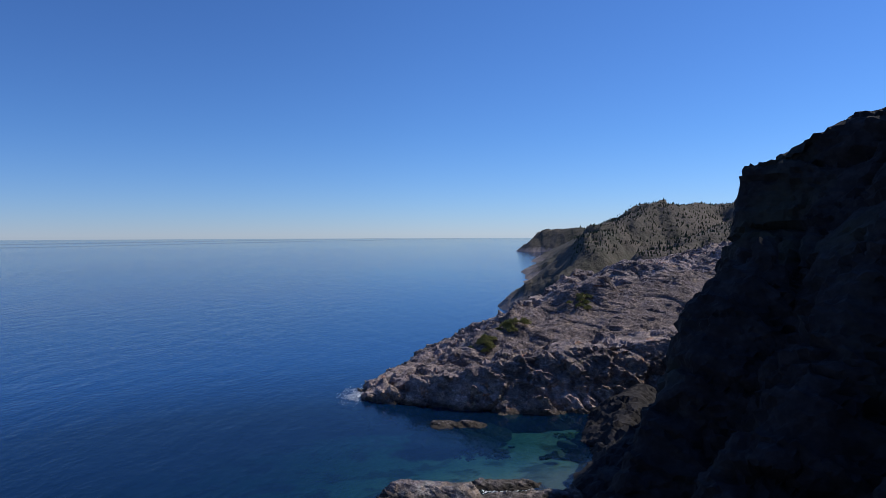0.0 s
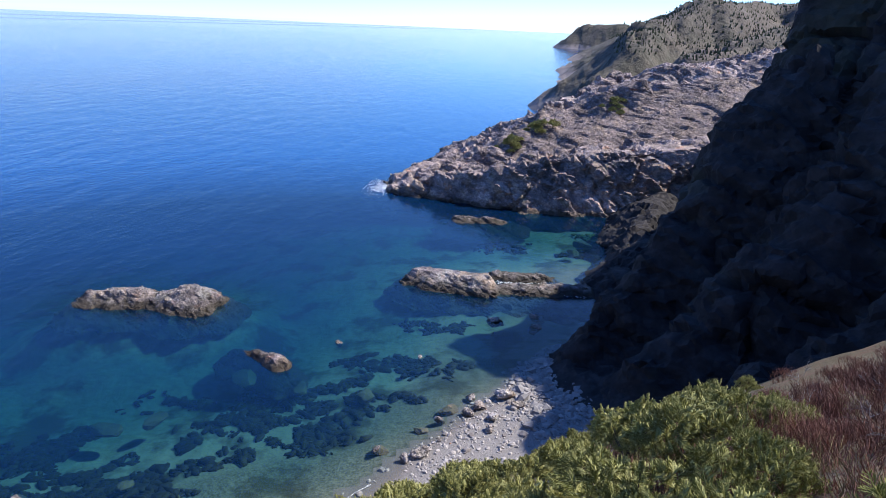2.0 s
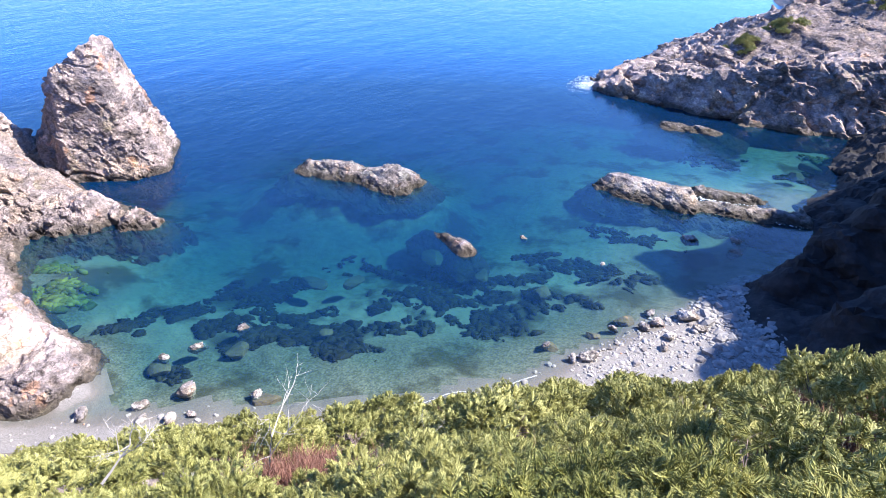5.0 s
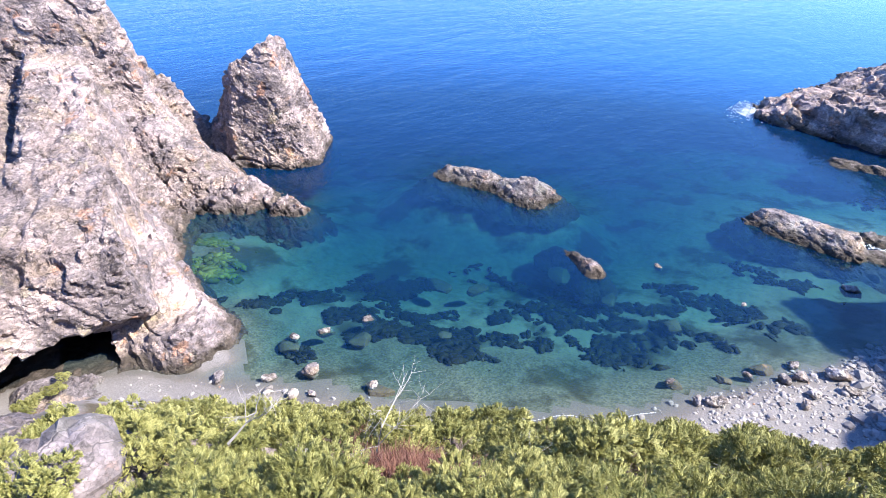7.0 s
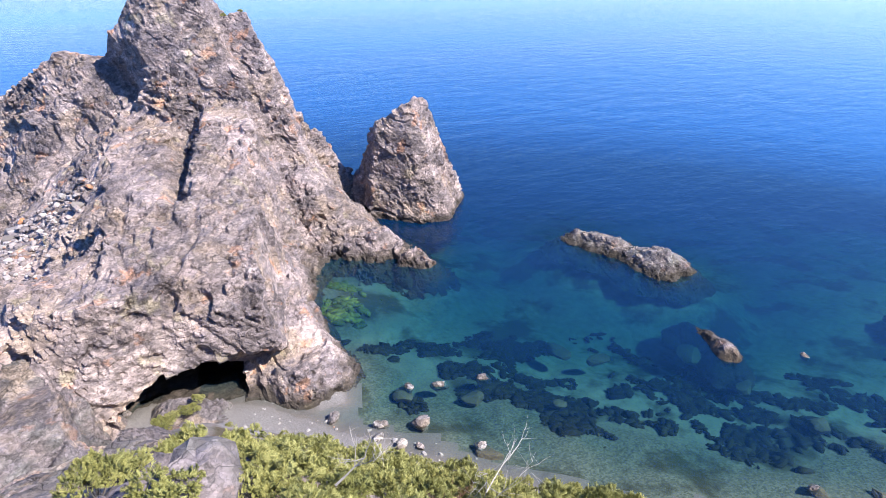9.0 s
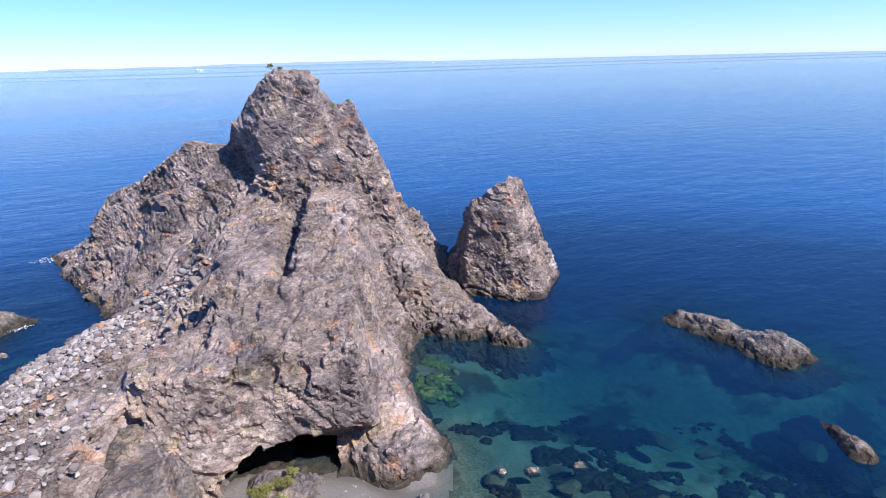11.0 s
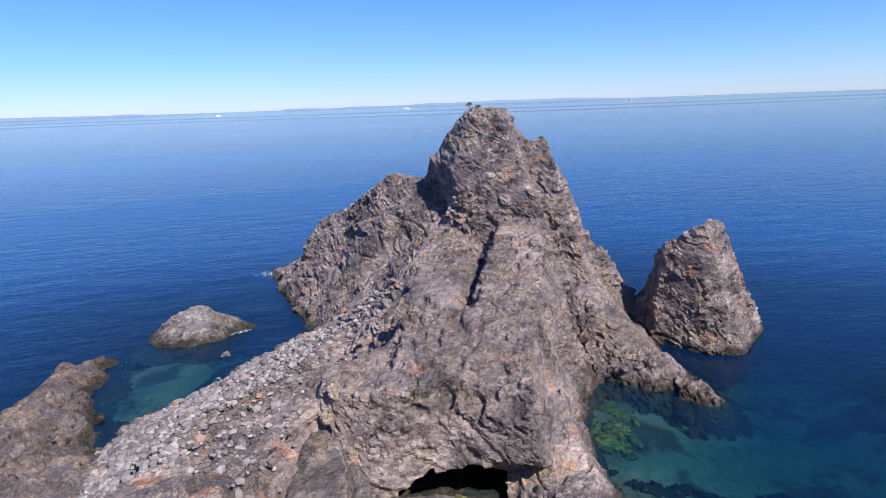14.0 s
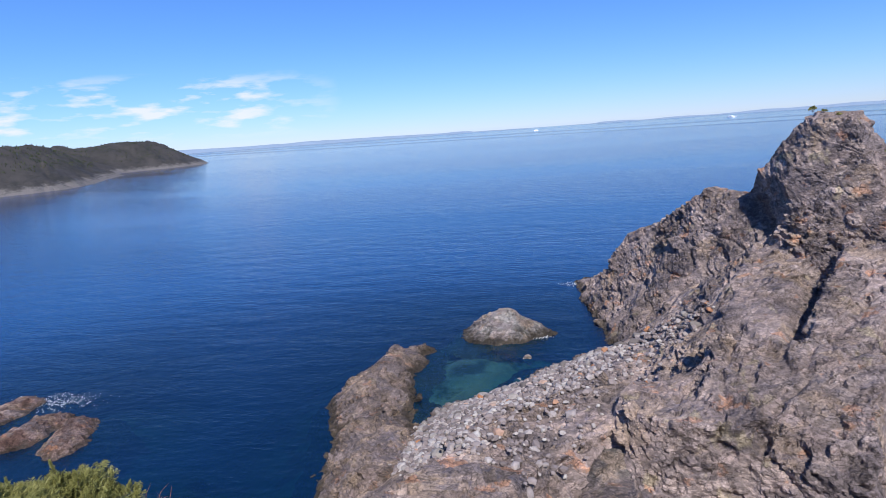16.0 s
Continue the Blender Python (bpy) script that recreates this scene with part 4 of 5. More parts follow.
BEDS += [(-20.8, 30.4, 2.3, 1.3, -10), (-16.7, 29.0, 2.3, 1.3, 27), (-26.5, 34.5, 2.3, 1.3, 4), (-15.3, 41.5, 2.3, 1.3, 41), (-10.3, 36.3, 2.3, 1.3, 18), (-6.2, 39.1, 2.3, 1.3, -5), (-15.6, 36.2, 2.3, 1.3, 32), (-27.0, 28.6, 2.3, 1.3, 9), (-32.8, 25.6, 2.3, 1.3, 46), (-3.9, 39.6, 2.3, 1.3, 23), (-9.2, 35.4, 2.3, 1.3, 0), (-15.4, 33.6, 2.3, 1.3, 37), (-10.3, 42.9, 2.3, 1.3, 14)]
ALGAE = kelp_material("green_algae", (0.05, 0.065, 0.015), (0.17, 0.19, 0.045), (0.24, 0.20, 0.06))
for i, (x, y, a, b, turn) in enumerate([(-39.8, 25.0, 5.2, 3.6, 60), (-43.0, 29.0, 1.6, 1.4, 0), (22, 84, 5, 2.0, 0)]):
    ob = weed_bed(x, y, a, b, turn, 860 + i, 420)
    ob.data.materials[0] = ALGAE
    tagged(ob, "bright green algae on the shallow sea floor", "algae", kind="stuff")
for i, bed in enumerate(BEDS):
    weed_bed(bed[0], bed[1], bed[2] * 1.35, bed[3] * 1.35, bed[4], 800 + i)


# ---------------------------------------------------------------- stones of the beach and of the western bank
def pebbles(spots, sizes, seed, level=1):
    """Many small angular stones as one set of points and triangles."""
    shapes = [stone_shape(seed + k, level, 0.65) for k in range(7)]
    g = np.random.default_rng(seed)
    Vs, Fs, base = [], [], 0
    for n, (p, w) in enumerate(zip(spots, sizes)):
        V, F = shapes[n % 7]
        a = g.uniform(0, 6.283)
        c, s = math.cos(a), math.sin(a)
        R = np.array([[c, -s, 0], [s, c, 0], [0, 0, 1]]) @ np.array(Euler((g.normal(0, 0.25), g.normal(0, 0.25), 0)).to_matrix())
        Vs.append((V * w) @ R.T + p)
        Fs.append(F + base)
        base += len(V)
    return np.concatenate(Vs), np.concatenate(Fs)


def pebble_material():
    n = Nodes("bank_stones")
    t = n.island()
    v = n.noise(3.0, 4.0, 0.6)
    col = n.ramp(t, (0.0, (0.14, 0.115, 0.115)), (0.45, (0.27, 0.225, 0.22)), (0.8, (0.38, 0.34, 0.33)), (0.97, (0.46, 0.43, 0.41)), (1.0, (0.40, 0.17, 0.07)))
    z = n.height()
    col = n.mix(n.ramp(z, (0.15, 0.85), (0.75, 0.0)), col, (0.05, 0.032, 0.024))
    return n.finish(n.mix(n.ramp(v, (0.3, 0.4), (0.6, 0.0)), col, (0.12, 0.10, 0.095)), 0.9, n.bump(v, 0.5, 0.05))


BANK_STONE = pebble_material()
LOOSE = [mesh_from("stone", *stone_shape(760 + k, 2, 0.62)) for k in range(6)]


def loose_material():
    n = Nodes("loose_stone")
    v = n.noise(4.0, 4.0, 0.6)
    col = n.ramp(n.rand(), (0.0, (0.13, 0.112, 0.108)), (0.5, (0.215, 0.19, 0.18)), (0.95, (0.36, 0.33, 0.31)), (1.0, (0.42, 0.2, 0.1)))
    return n.finish(n.mix(n.ramp(v, (0.3, 0.5), (0.6, 0.0)), col, (0.14, 0.12, 0.11)), 0.9, n.bump(v, 0.6, 0.05))


LOOSE_STONE = loose_material()
for me in LOOSE:
    me.materials.append(LOOSE_STONE)
gen = np.random.default_rng(5)


def beach_spots(count, g):
    """Spots on the dry and wet shingle, thickest at its eastern end under the cliff."""
    out = []
    while len(out) < count:
        u = g.uniform(-20, 30) if g.random() < 0.3 else g.uniform(14, 30)
        s = shore_s(u) + g.normal(-1.5, 2.4)
        x, y = -0.5 * s + 0.866 * u, 0.866 * s + 0.5 * u
        z = ground_at(x, y)
        if -0.25 < z < 1.3:
            out.append((x, y, z))
    return out


for i, (x, y, z) in enumerate(beach_spots(230, gen)):
    w = min(0.07 + gen.exponential(0.065), 0.4)
    ob = new("stone", LOOSE[i % 6])
    ob.parent = beach
    ob.matrix_basis = pose(x, y, z + 0.12 * w, gen.normal(0, 15), gen.normal(0, 15), gen.uniform(0, 360)) @ Matrix.Diagonal((w, w, w, 1))
spots = beach_spots(1300, gen)
V, F = pebbles(np.array(spots), np.minimum(0.05 + gen.exponential(0.07, 1300), 0.3), 770)
tagged(part("shingle", V, F, LOOSE_STONE, beach), kind="stuff")

# rubble at the foot of the shaded cliff
RUBBLE = plain_mottled("cliff_rubble_rock", (0.09, 0.085, 0.085), (0.30, 0.28, 0.275), 1.5, 0.9, 0.5, 0.05)
spots = []
while len(spots) < 2200:
    x, y = gen.uniform(4.5, 16), gen.uniform(33, 56)
    z = ground_at(x, y)
    if -0.5 < z < 3.0 and x + 0.12 * y > 10.6 + gen.normal(0, 0.5):
        spots.append((x, y, z))
V, F = pebbles(np.array(spots), np.minimum(0.12 + gen.exponential(0.12, 2200), 0.8), 775)
tagged(part("cliff_rubble", V, F, RUBBLE, beach, "dark angular rubble below the cliff"), kind="stuff")

# the western bank: the highest skin of the headland in each half-metre square
HV = np.empty(len(headland.data.vertices) * 3)
headland.data.vertices.foreach_get("co", HV)
HV = HV.reshape(-1, 3)
TOPS = np.full((200, 160), -9.0)
np.maximum.at(TOPS, (np.clip(((HV[:, 0] + 108) / 0.5).astype(int), 0, 199), np.clip(((HV[:, 1] + 22) / 0.5).astype(int), 0, 159)), HV[:, 2])


def bank_spots(count, g, far):
    """Spots on the cobble bank: up from its curved waterline towards the foot of the rock."""
    out = []
    while len(out) < count:
        t, d = g.uniform(0, 7), abs(g.normal(0, 0.42)) if not far else abs(g.normal(0, 0.95))
        x0, y0 = np.interp(t, np.arange(8), [-68, -66, -62, -59, -55, -51, -46, -40]), np.interp(t, np.arange(8), [5, 0, -5.5, -8.5, -10.3, -11.2, -12, -12.8])
        x, y = x0 + 0.66 * (d * 11 - 1.2) + g.normal(0, 0.4), y0 + 0.75 * (d * 11 - 1.2) + g.normal(0, 0.4)
        z = TOPS[int((x + 108) / 0.5), int((y + 22) / 0.5)]
        z = max(z, ground_at(x, y))
        if -0.6 < z < 9.0 and d < 1.7:
            out.append((x, y, z))
    return out


for i, (x, y, z) in enumerate(bank_spots(240, gen, False)):
    w = min(0.28 + gen.exponential(0.16), 0.9)
    ob = new("stone", LOOSE[i % 6])
    ob.parent = headland
    ob.matrix_basis = pose(x, y, z + 0.05 * w, gen.normal(0, 15), gen.normal(0, 15), gen.uniform(0, 360)) @ Matrix.Diagonal((w, w, w, 1))
spots = bank_spots(3400, gen, False) + bank_spots(3600, gen, True)
V, F = pebbles(np.array(spots), np.minimum(0.13 + gen.exponential(0.12, len(spots)), 0.6), 780)
tagged(part("bank_rubble", V, F, BANK_STONE, headland), kind="stuff")

# ---------------------------------------------------------------- foam
FOAM = plain_mottled("sea_foam", (0.62, 0.66, 0.68), (0.82, 0.84, 0.85), 3.0, 0.9, 0.4, 0.05)


def foam(name, spots, label):
    """Lacy foam: many small, flat, ragged rafts lying on the water."""
    Vs, Fs, base = [], [], 0
    for k, (x, y, w) in enumerate(spots):
        m = 9
        t = np.linspace(0, 2 * math.pi, m + 1)[:-1]
        r = w * (0.5 + gen.random(m))
        ring = np.stack([x + r * np.cos(t), y + 0.6 * r * np.sin(t), np.full(m, 0.02)], -1)
        Vs.append(np.concatenate([[(x, y, 0.05 + 0.1 * w)], ring]))
        Fs.append(np.stack([np.full(m, base), base + 1 + np.arange(m), base + 1 + (np.arange(m) + 1) % m], -1))
        base += m + 1
    return thing(name, mesh_from(name, np.concatenate(Vs), np.concatenate(Fs), True), FOAM, label, "foam", kind="stuff")


def foam_patch(x, y, a, b, n):
    return [(x + a * gen.normal(), y + b * gen.normal(), 0.025 + 0.06 * gen.random()) for _ in range(int(n * 2.6))]


foam("foam", foam_patch(-11.6, 101.0, 1.3, 2.2, 300), "white foam round the tip of the point")
foam("foam", foam_patch(12.5, 60.2, 1.7, 0.5, 130) + foam_patch(7, 62.2, 2.0, 0.35, 70), "white foam breaking on the reef")
foam("foam", foam_patch(-100.5, 3.2, 0.8, 1.2, 60) + foam_patch(-74.6, -2.2, 0.5, 0.7, 50), "white foam at the foot of the rock")
foam("foam", foam_patch(-55.5, -54.0, 1.0, 2.2, 120), "white foam on the rocks below the hillside")
foam("foam", foam_patch(-60.5, 43.4, 1.6, 1.0, 70), "white foam in the gap beside the stack")
wash = []
for u in np.arange(1.0, 11.5, 0.09):
    s = shore_s(u) + 0.45 + 0.25 * math.sin(u * 1.3)
    wash.append((-0.5 * s + 0.866 * u, 0.866 * s + 0.5 * u, 0.02 + 0.028 * gen.random()))
foam("foam", wash, "thin white line of wash along the beach")


# ---------------------------------------------------------------- plants of the slope
def unit(a):
    return a / np.maximum(np.linalg.norm(a, axis=-1, keepdims=True), 1e-9)


def frames_of(D):
    up = np.where(np.abs(D[:, 2:3]) < 0.9, np.array([[0.0, 0.0, 1.0]]), np.array([[1.0, 0.0, 0.0]]))
    A = unit(np.cross(D, up))
    return A, np.cross(A, D)


def spindles(B, D, L, R, sides=3, waist=0.4):
    """Tapered shoots: base points, ways, lengths and radii."""
    A, C = frames_of(D)
    n = len(B)
    rows = [B]
    for k in range(sides):
        t = 2 * math.pi * k / sides
        rows.append(B + D * (L * waist)[:, None] + (A * math.cos(t) + C * math.sin(t)) * R[:, None])
    rows.append(B + D * L[:, None])
    V = np.stack(rows, 1).reshape(-1, 3)
    F = []
    for k in range(sides):
        a, b = 1 + k, 1 + (k + 1) % sides
        F += [(0, b, a), (a, b, sides + 1)]
    F = (np.array(F)[None] + (np.arange(n) * (sides + 2))[:, None, None]).reshape(-1, 3)
    return V, F


def brushes(B, D, L, R, sides):
    """Blunt, bushy shoots: a short cone, a barrel and a rounded tip."""
    A, C = frames_of(D)
    n = len(B)
    rows = [B]
    for pos, rad in ((0.18, 0.85), (0.82, 1.0)):
        for k in range(sides):
            t = 2 * math.pi * k / sides + pos
            rows.append(B + D * (L * pos)[:, None] + (A * math.cos(t) + C * math.sin(t)) * (R * rad)[:, None])
    rows.append(B + D * L[:, None])
    V = np.stack(rows, 1).reshape(-1, 3)
    F = []
    for k in range(sides):
        a, b = 1 + k, 1 + (k + 1) % sides
        F += [(a, b, b + sides), (a, b + sides, a + sides), (a + sides, b + sides, 2 * sides + 1)]
    F = (np.array(F)[None] + (np.arange(n) * (2 * sides + 2))[:, None, None]).reshape(-1, 3)
    return V, F


def needles(B, D, L, R, count, g):
    """Flat pointed needles standing out round each shoot."""
    n = len(B)
    A, C = frames_of(D)
    Vs = []
    for k in range(count):
        t, pos = g.uniform(0, 6.283, n), (k + g.random(n)) / count
        out = A * np.cos(t)[:, None] + C * np.sin(t)[:, None]
        root = B + D * (L * (0.05 + 0.9 * pos))[:, None]
        tip = root + (out * 0.8 + D * 0.65) * (R * g.uniform(1.25, 1.7, n))[:, None]
        side = np.cross(out, D) * (R * 0.17)[:, None]
        Vs.append(np.stack([root - side, root + side, tip], 1))
    V = np.concatenate(Vs, 0).reshape(-1, 3)
    return V, np.arange(len(V)).reshape(-1, 3)


def tubes(segments, sides=3):
    """Tapered twigs from (x0, y0, z0, x1, y1, z1, r0, r1) rows."""
    S = np.array(segments)
    P, Q, D = S[:, 0:3], S[:, 3:6], unit(S[:, 3:6] - S[:, 0:3])
    A, C = frames_of(D)
    rings = []
    for E, r in ((P, S[:, 6]), (Q, S[:, 7])):
        for k in range(sides):
            t = 2 * math.pi * k / sides
            rings.append(E + (A * math.cos(t) + C * math.sin(t)) * r[:, None])
    V = np.stack(rings, 1).reshape(-1, 3)
    F = []
    for k in range(sides):
        b = (k + 1) % sides
        F += [(k, b, b + sides), (k, b + sides, k + sides)]
    F = (np.array(F)[None] + (np.arange(len(S)) * 2 * sides)[:, None, None]).reshape(-1, 3)
    return V, F


def leaf_material(name, dark, mid, light):
    n = Nodes(name)
    t, v = n.island(), n.noise(1.4, 3.0)
    col = n.ramp(t, (0.0, dark), (0.5, mid), (1.0, light))
    own = n.rand()
    col = n.mix(n.ramp(own, (0.45, 0.0), (1.0, 0.45)), col, light)
    col = n.mix(n.ramp(own, (0.0, 0.6), (0.4, 0.0)), col, dark)
    col = n.mix(n.ramp(v, (0.35, 0.5), (0.6, 0.0)), col, dark)
    b = n.node("ShaderNodeBsdfPrincipled", Base_Color=col, Roughness=0.6)
    b.inputs["Specular IOR Level"].default_value = 0.3
    tr = n.node("ShaderNodeBsdfTranslucent", Color=col)
    m = n.tree.nodes.new("ShaderNodeMixShader")
    m.inputs[0].default_value = 0.25
    n.tree.links.new(b.outputs[0], m.inputs[1])
    n.tree.links.new(tr.outputs[0], m.inputs[2])
    n.tree.links.new(m.outputs[0], n.out.inputs[0])
    return n.mat


NEEDLE = leaf_material("spruce_needles", (0.14, 0.145, 0.04), (0.29, 0.285, 0.085), (0.44, 0.41, 0.155))
# nearest spruces: greener copy of NEEDLE, their shading darkened into the colour
GREEN_NEEDLE = leaf_material("shade_green_spruce_needles", (0.10, 0.115, 0.026), (0.20, 0.20, 0.05), (0.34, 0.315, 0.09))
BARK = plain_mottled("grey_bark", (0.05, 0.042, 0.037), (0.14, 0.12, 0.105), 12.0, 0.9, 0.5, 0.01)
DEAD = plain_mottled("bleached_wood", (0.22, 0.20, 0.19), (0.46, 0.43, 0.41), 8.0, 0.85, 0.4, 0.005)
RED_TWIG = leaf_material("red_brown_heath", (0.09, 0.04, 0.03), (0.22, 0.088, 0.066), (0.31, 0.16, 0.115))
STRAW = leaf_material("dry_grass", (0.13, 0.10, 0.04), (0.27, 0.22, 0.10), (0.40, 0.34, 0.18))
HEATH_TWIG = plain_mottled("bare_twigs", (0.13, 0.085, 0.08), (0.27, 0.20, 0.185), 9.0, 0.9, 0.3, 0.005)


def spruce(seed, height, spread, detail):
    """A wind-clipped spruce: trunk, boughs to several lobes, and a dense skin of flat needled sprays; detail 2 is the finest."""
    g = np.random.default_rng(seed)
    root = new("spruce")
    wood = []
    lean = g.normal(0, 0.08, 2)
    for k in range(5):
        a, b = k / 5, (k + 1) / 5
        wood.append((lean[0] * a, lean[1] * a, a * height * 0.8 - 0.3, lean[0] * b, lean[1] * b, b * height * 0.8 - 0.3, 0.045 * (1 - a) + 0.008, 0.045 * (1 - b) + 0.008))
    count = 9
    A = np.arange(count) * 2.4 + g.normal(0, 0.3, count)
    far = spread * np.sqrt((np.arange(count) + 0.2) / count) * 0.72
    C = np.stack([far * np.cos(A), far * np.sin(A), height * (0.62 - 0.42 * (far / spread) ** 2) * g.uniform(0.75, 1.15, count)], -1)
    R = spread * g.uniform(0.24, 0.38, count)
    for c in C:
        wood.append((0, 0, 0.05, *c, 0.02, 0.006))
    # spots on the skin of the lobes that no other lobe covers
    sprays = (520, 460, 420)[detail]
    k = g.integers(count, size=sprays * 4)
    D = g.normal(size=(sprays * 4, 3))
    D[:, 2] = np.abs(D[:, 2]) * 0.9 - 0.15
    D = unit(D)
    S = C[k] + D * (R[k] * g.uniform(0.72, 1.12, len(k)))[:, None]
    depth = np.min(np.linalg.norm(S[:, None] - C[None], axis=2) / R[None], axis=1)
    keep = np.where((depth > 0.68) & (S[:, 2] > 0.02))[0][:sprays]
    S, D = S[keep], D[keep]
    W = unit(D * 0.75 + g.normal(0, 0.5, S.shape) + np.array([0, 0, 0.22]))
    side = unit(np.cross(W, D + g.normal(0, 0.25, D.shape)))
    size = g.uniform(0.75, 1.25, len(S))
    for lead in range((1, 1, 2)[detail - 1] if detail != 2 else 1):  # upright leaders over the crown
        p = C[lead] + np.array([0, 0, R[lead] * 0.7])
        tall = g.uniform(0.16, 0.34)
        wood.append((*p, *(p + [0, 0, tall]), 0.008, 0.003))
        n = 9
        h = np.linspace(0, 1, n)
        a = np.arange(n) * 2.2
        way = unit(np.stack([np.cos(a) * (1 - h), np.sin(a) * (1 - h), 0.35 + h], -1))
        S = np.concatenate([S, p + np.stack([0 * h, 0 * h, h * tall], -1)])
        W, side = np.concatenate([W, way]), np.concatenate([side, unit(np.cross(way, np.array([[0.3, 0.2, 1.0]])))])
        size = np.concatenate([size, 0.9 - 0.45 * h])
    if detail == 2:
        size = size * 1.25
    B, T, L = [S - W * 0.05], [W], [0.17 * size]
    for at, long in ((-0.03, 0.07), (-0.005, 0.075), (0.02, 0.075), (0.045, 0.07), (0.07, 0.06), (0.095, 0.045)):
        for sgn in (-1, 1):
            B.append(S + W * (at * size)[:, None])
            T.append(unit(W * 0.72 + side * sgn * 0.8 + g.normal(0, 0.12, W.shape)))
            L.append(long * size * g.uniform(0.8, 1.15, len(S)))
    B, T, L = np.concatenate(B), np.concatenate(T), np.concatenate(L)
    thick = np.full(len(B), (0.011, 0.0085, 0.0055)[detail]) * g.uniform(0.85, 1.15, len(B))
    V, F = spindles(B, T, L, thick, 3, 0.6) if detail < 2 else brushes(B, T, L, thick, 3)
    if detail:
        V2, F2 = needles(B, T, L, np.full(len(B), (0, 0.015, 0.0135)[detail]), (0, 4, 10)[detail], g)
        V, F = np.concatenate([V, V2]), np.concatenate([F, F2 + len(V)])
    part("crown", V, F, GREEN_NEEDLE if detail == 2 else NEEDLE, root)
    part("trunk", *tubes(wood, 3), BARK, root, "grey trunk and boughs")
    return tagged(root, "low wind-clipped spruce with yellow-green needles on the slope", "spruce", "spruces on the slope")


def twiggy(name, seed, height, levels, spread, material, label, category, group, thick=0.02, kids=4):
    """A bare branching plant, grown fork by fork."""
    g = np.random.default_rng(seed)
    rows, tips = [], [(np.zeros(3) - [0, 0, 0.15], unit(np.array([g.normal(0, 0.2), g.normal(0, 0.2), 1.0])), height * 0.45, thick)]
    for level in range(levels):
        grown = []
        for p, d, length, r in tips:
            q = p
            for k in range(3):
                d = unit(d + g.normal(0, 0.13, 3))
                e = q + d * length / 3
                rows.append((*q, *e, r * (1 - 0.25 * k), r * (0.75 - 0.2 * k)))
                q = e
                if k:
                    for _ in range(kids // 2):
                        grown.append((q, unit(d + spread * g.normal(0, 0.6, 3)), length * g.uniform(0.45, 0.75), r * 0.5))
        tips = grown
    ob = new(name, mesh_from(name, *tubes(rows, 3)))
    ob.data.materials.append(material)
    return tagged(ob, label, category, group)


def tuft(name, seed, blades, height, spread, material, label, category, group, width=0.004):
    """A tussock of thin, leaning blades."""
    g = np.random.default_rng(seed)
    rows = []
    for _ in range(blades):
        a, r = g.uniform(0, 6.283), spread * math.sqrt(g.random())
        p = np.array([r * math.cos(a), r * math.sin(a), -0.05])
        d = unit(np.array([g.normal(0, 0.4) + 0.4 * math.cos(a), g.normal(0, 0.4) + 0.4 * math.sin(a), 1.0]))
        h = height * g.uniform(0.5, 1.1)
        m = p + d * h * 0.6
        e = m + unit(d + np.array([0, 0, -0.35]) + g.normal(0, 0.2, 3)) * h * 0.45
        rows += [(*p, *m, width, width * 0.8), (*m, *e, width * 0.8, width * 0.2)]
    ob = new(name, mesh_from(name, *tubes(rows, 3)))
    ob.data.materials.append(material)
    return tagged(ob, label, category, group)


near_spruce = [spruce(900 + i, 0.55 + 0.1 * i, 0.8, 2) for i in range(2)]
mid_spruce = [spruce(910 + i, 0.75 + 0.15 * i, 0.8, 1) for i in range(3)]
far_spruce = [spruce(920 + i, 0.95 + 0.2 * i, 0.85, 0) for i in range(4)]
grey_shrub = [twiggy("dead_shrub", 940 + i, 0.85, 4, 1.0, HEATH_TWIG if i == 2 else DEAD, "leafless grey shrub with tangled twigs", "dead shrub", "dead shrubs on the slope", 0.016) for i in range(3)]
heath = [tuft("heath_clump", 950 + i, 420, 0.22, 0.5, RED_TWIG, "rusty red-brown heath clump between the spruces", "heath", "heath clumps on the slope", 0.0035) for i in range(2)]
grass = [tuft("grass_tussock", 960 + i, 110, 0.38, 0.32, STRAW, "dry straw-coloured grass tussock", "grass", "grass tussocks on the slope", 0.003) for i in range(2)]
KINDS = {"near": near_spruce, "mid": mid_spruce, "far": far_spruce, "grey": grey_shrub, "heath": heath, "grass": grass}


def crown_top(kind):
    """Height of all but the topmost shoots of a kind of spruce."""
    return max(float(np.percentile([v.co.z for v in t.children[0].data.vertices], 97)) for t in KINDS[kind])


TALL = {"near": crown_top("near"), "mid": crown_top("mid"), "far": crown_top("far"), "heath": 0.32, "grass": 0.4, "grey": 0.95}
used = set()
# degrees below the eye of the cover's top edge in the camera's view, by heading
VIEW_EDGE_AZ = [-80, -65, -57, -46, -35, -24, -16, -10, -2, 9, 13.4, 18, 22.7, 28.6, 33, 45]
VIEW_EDGE_EL = [37.5, 39.7, 41, 42.2, 44.5, 43.8, 43.4, 42.2, 39.4, 38.2, 34.5, 32.4, 30.9, 27.4, 23.2, 18]


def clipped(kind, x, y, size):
    """The size capped so that a plant's top fits that edge in the camera's view."""
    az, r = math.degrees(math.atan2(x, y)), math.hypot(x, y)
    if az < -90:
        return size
    low = math.tan(radians(np.interp(az, VIEW_EDGE_AZ, VIEW_EDGE_EL) + gen.normal(0.0, 0.7)))
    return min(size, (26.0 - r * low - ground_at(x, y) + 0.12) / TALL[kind])


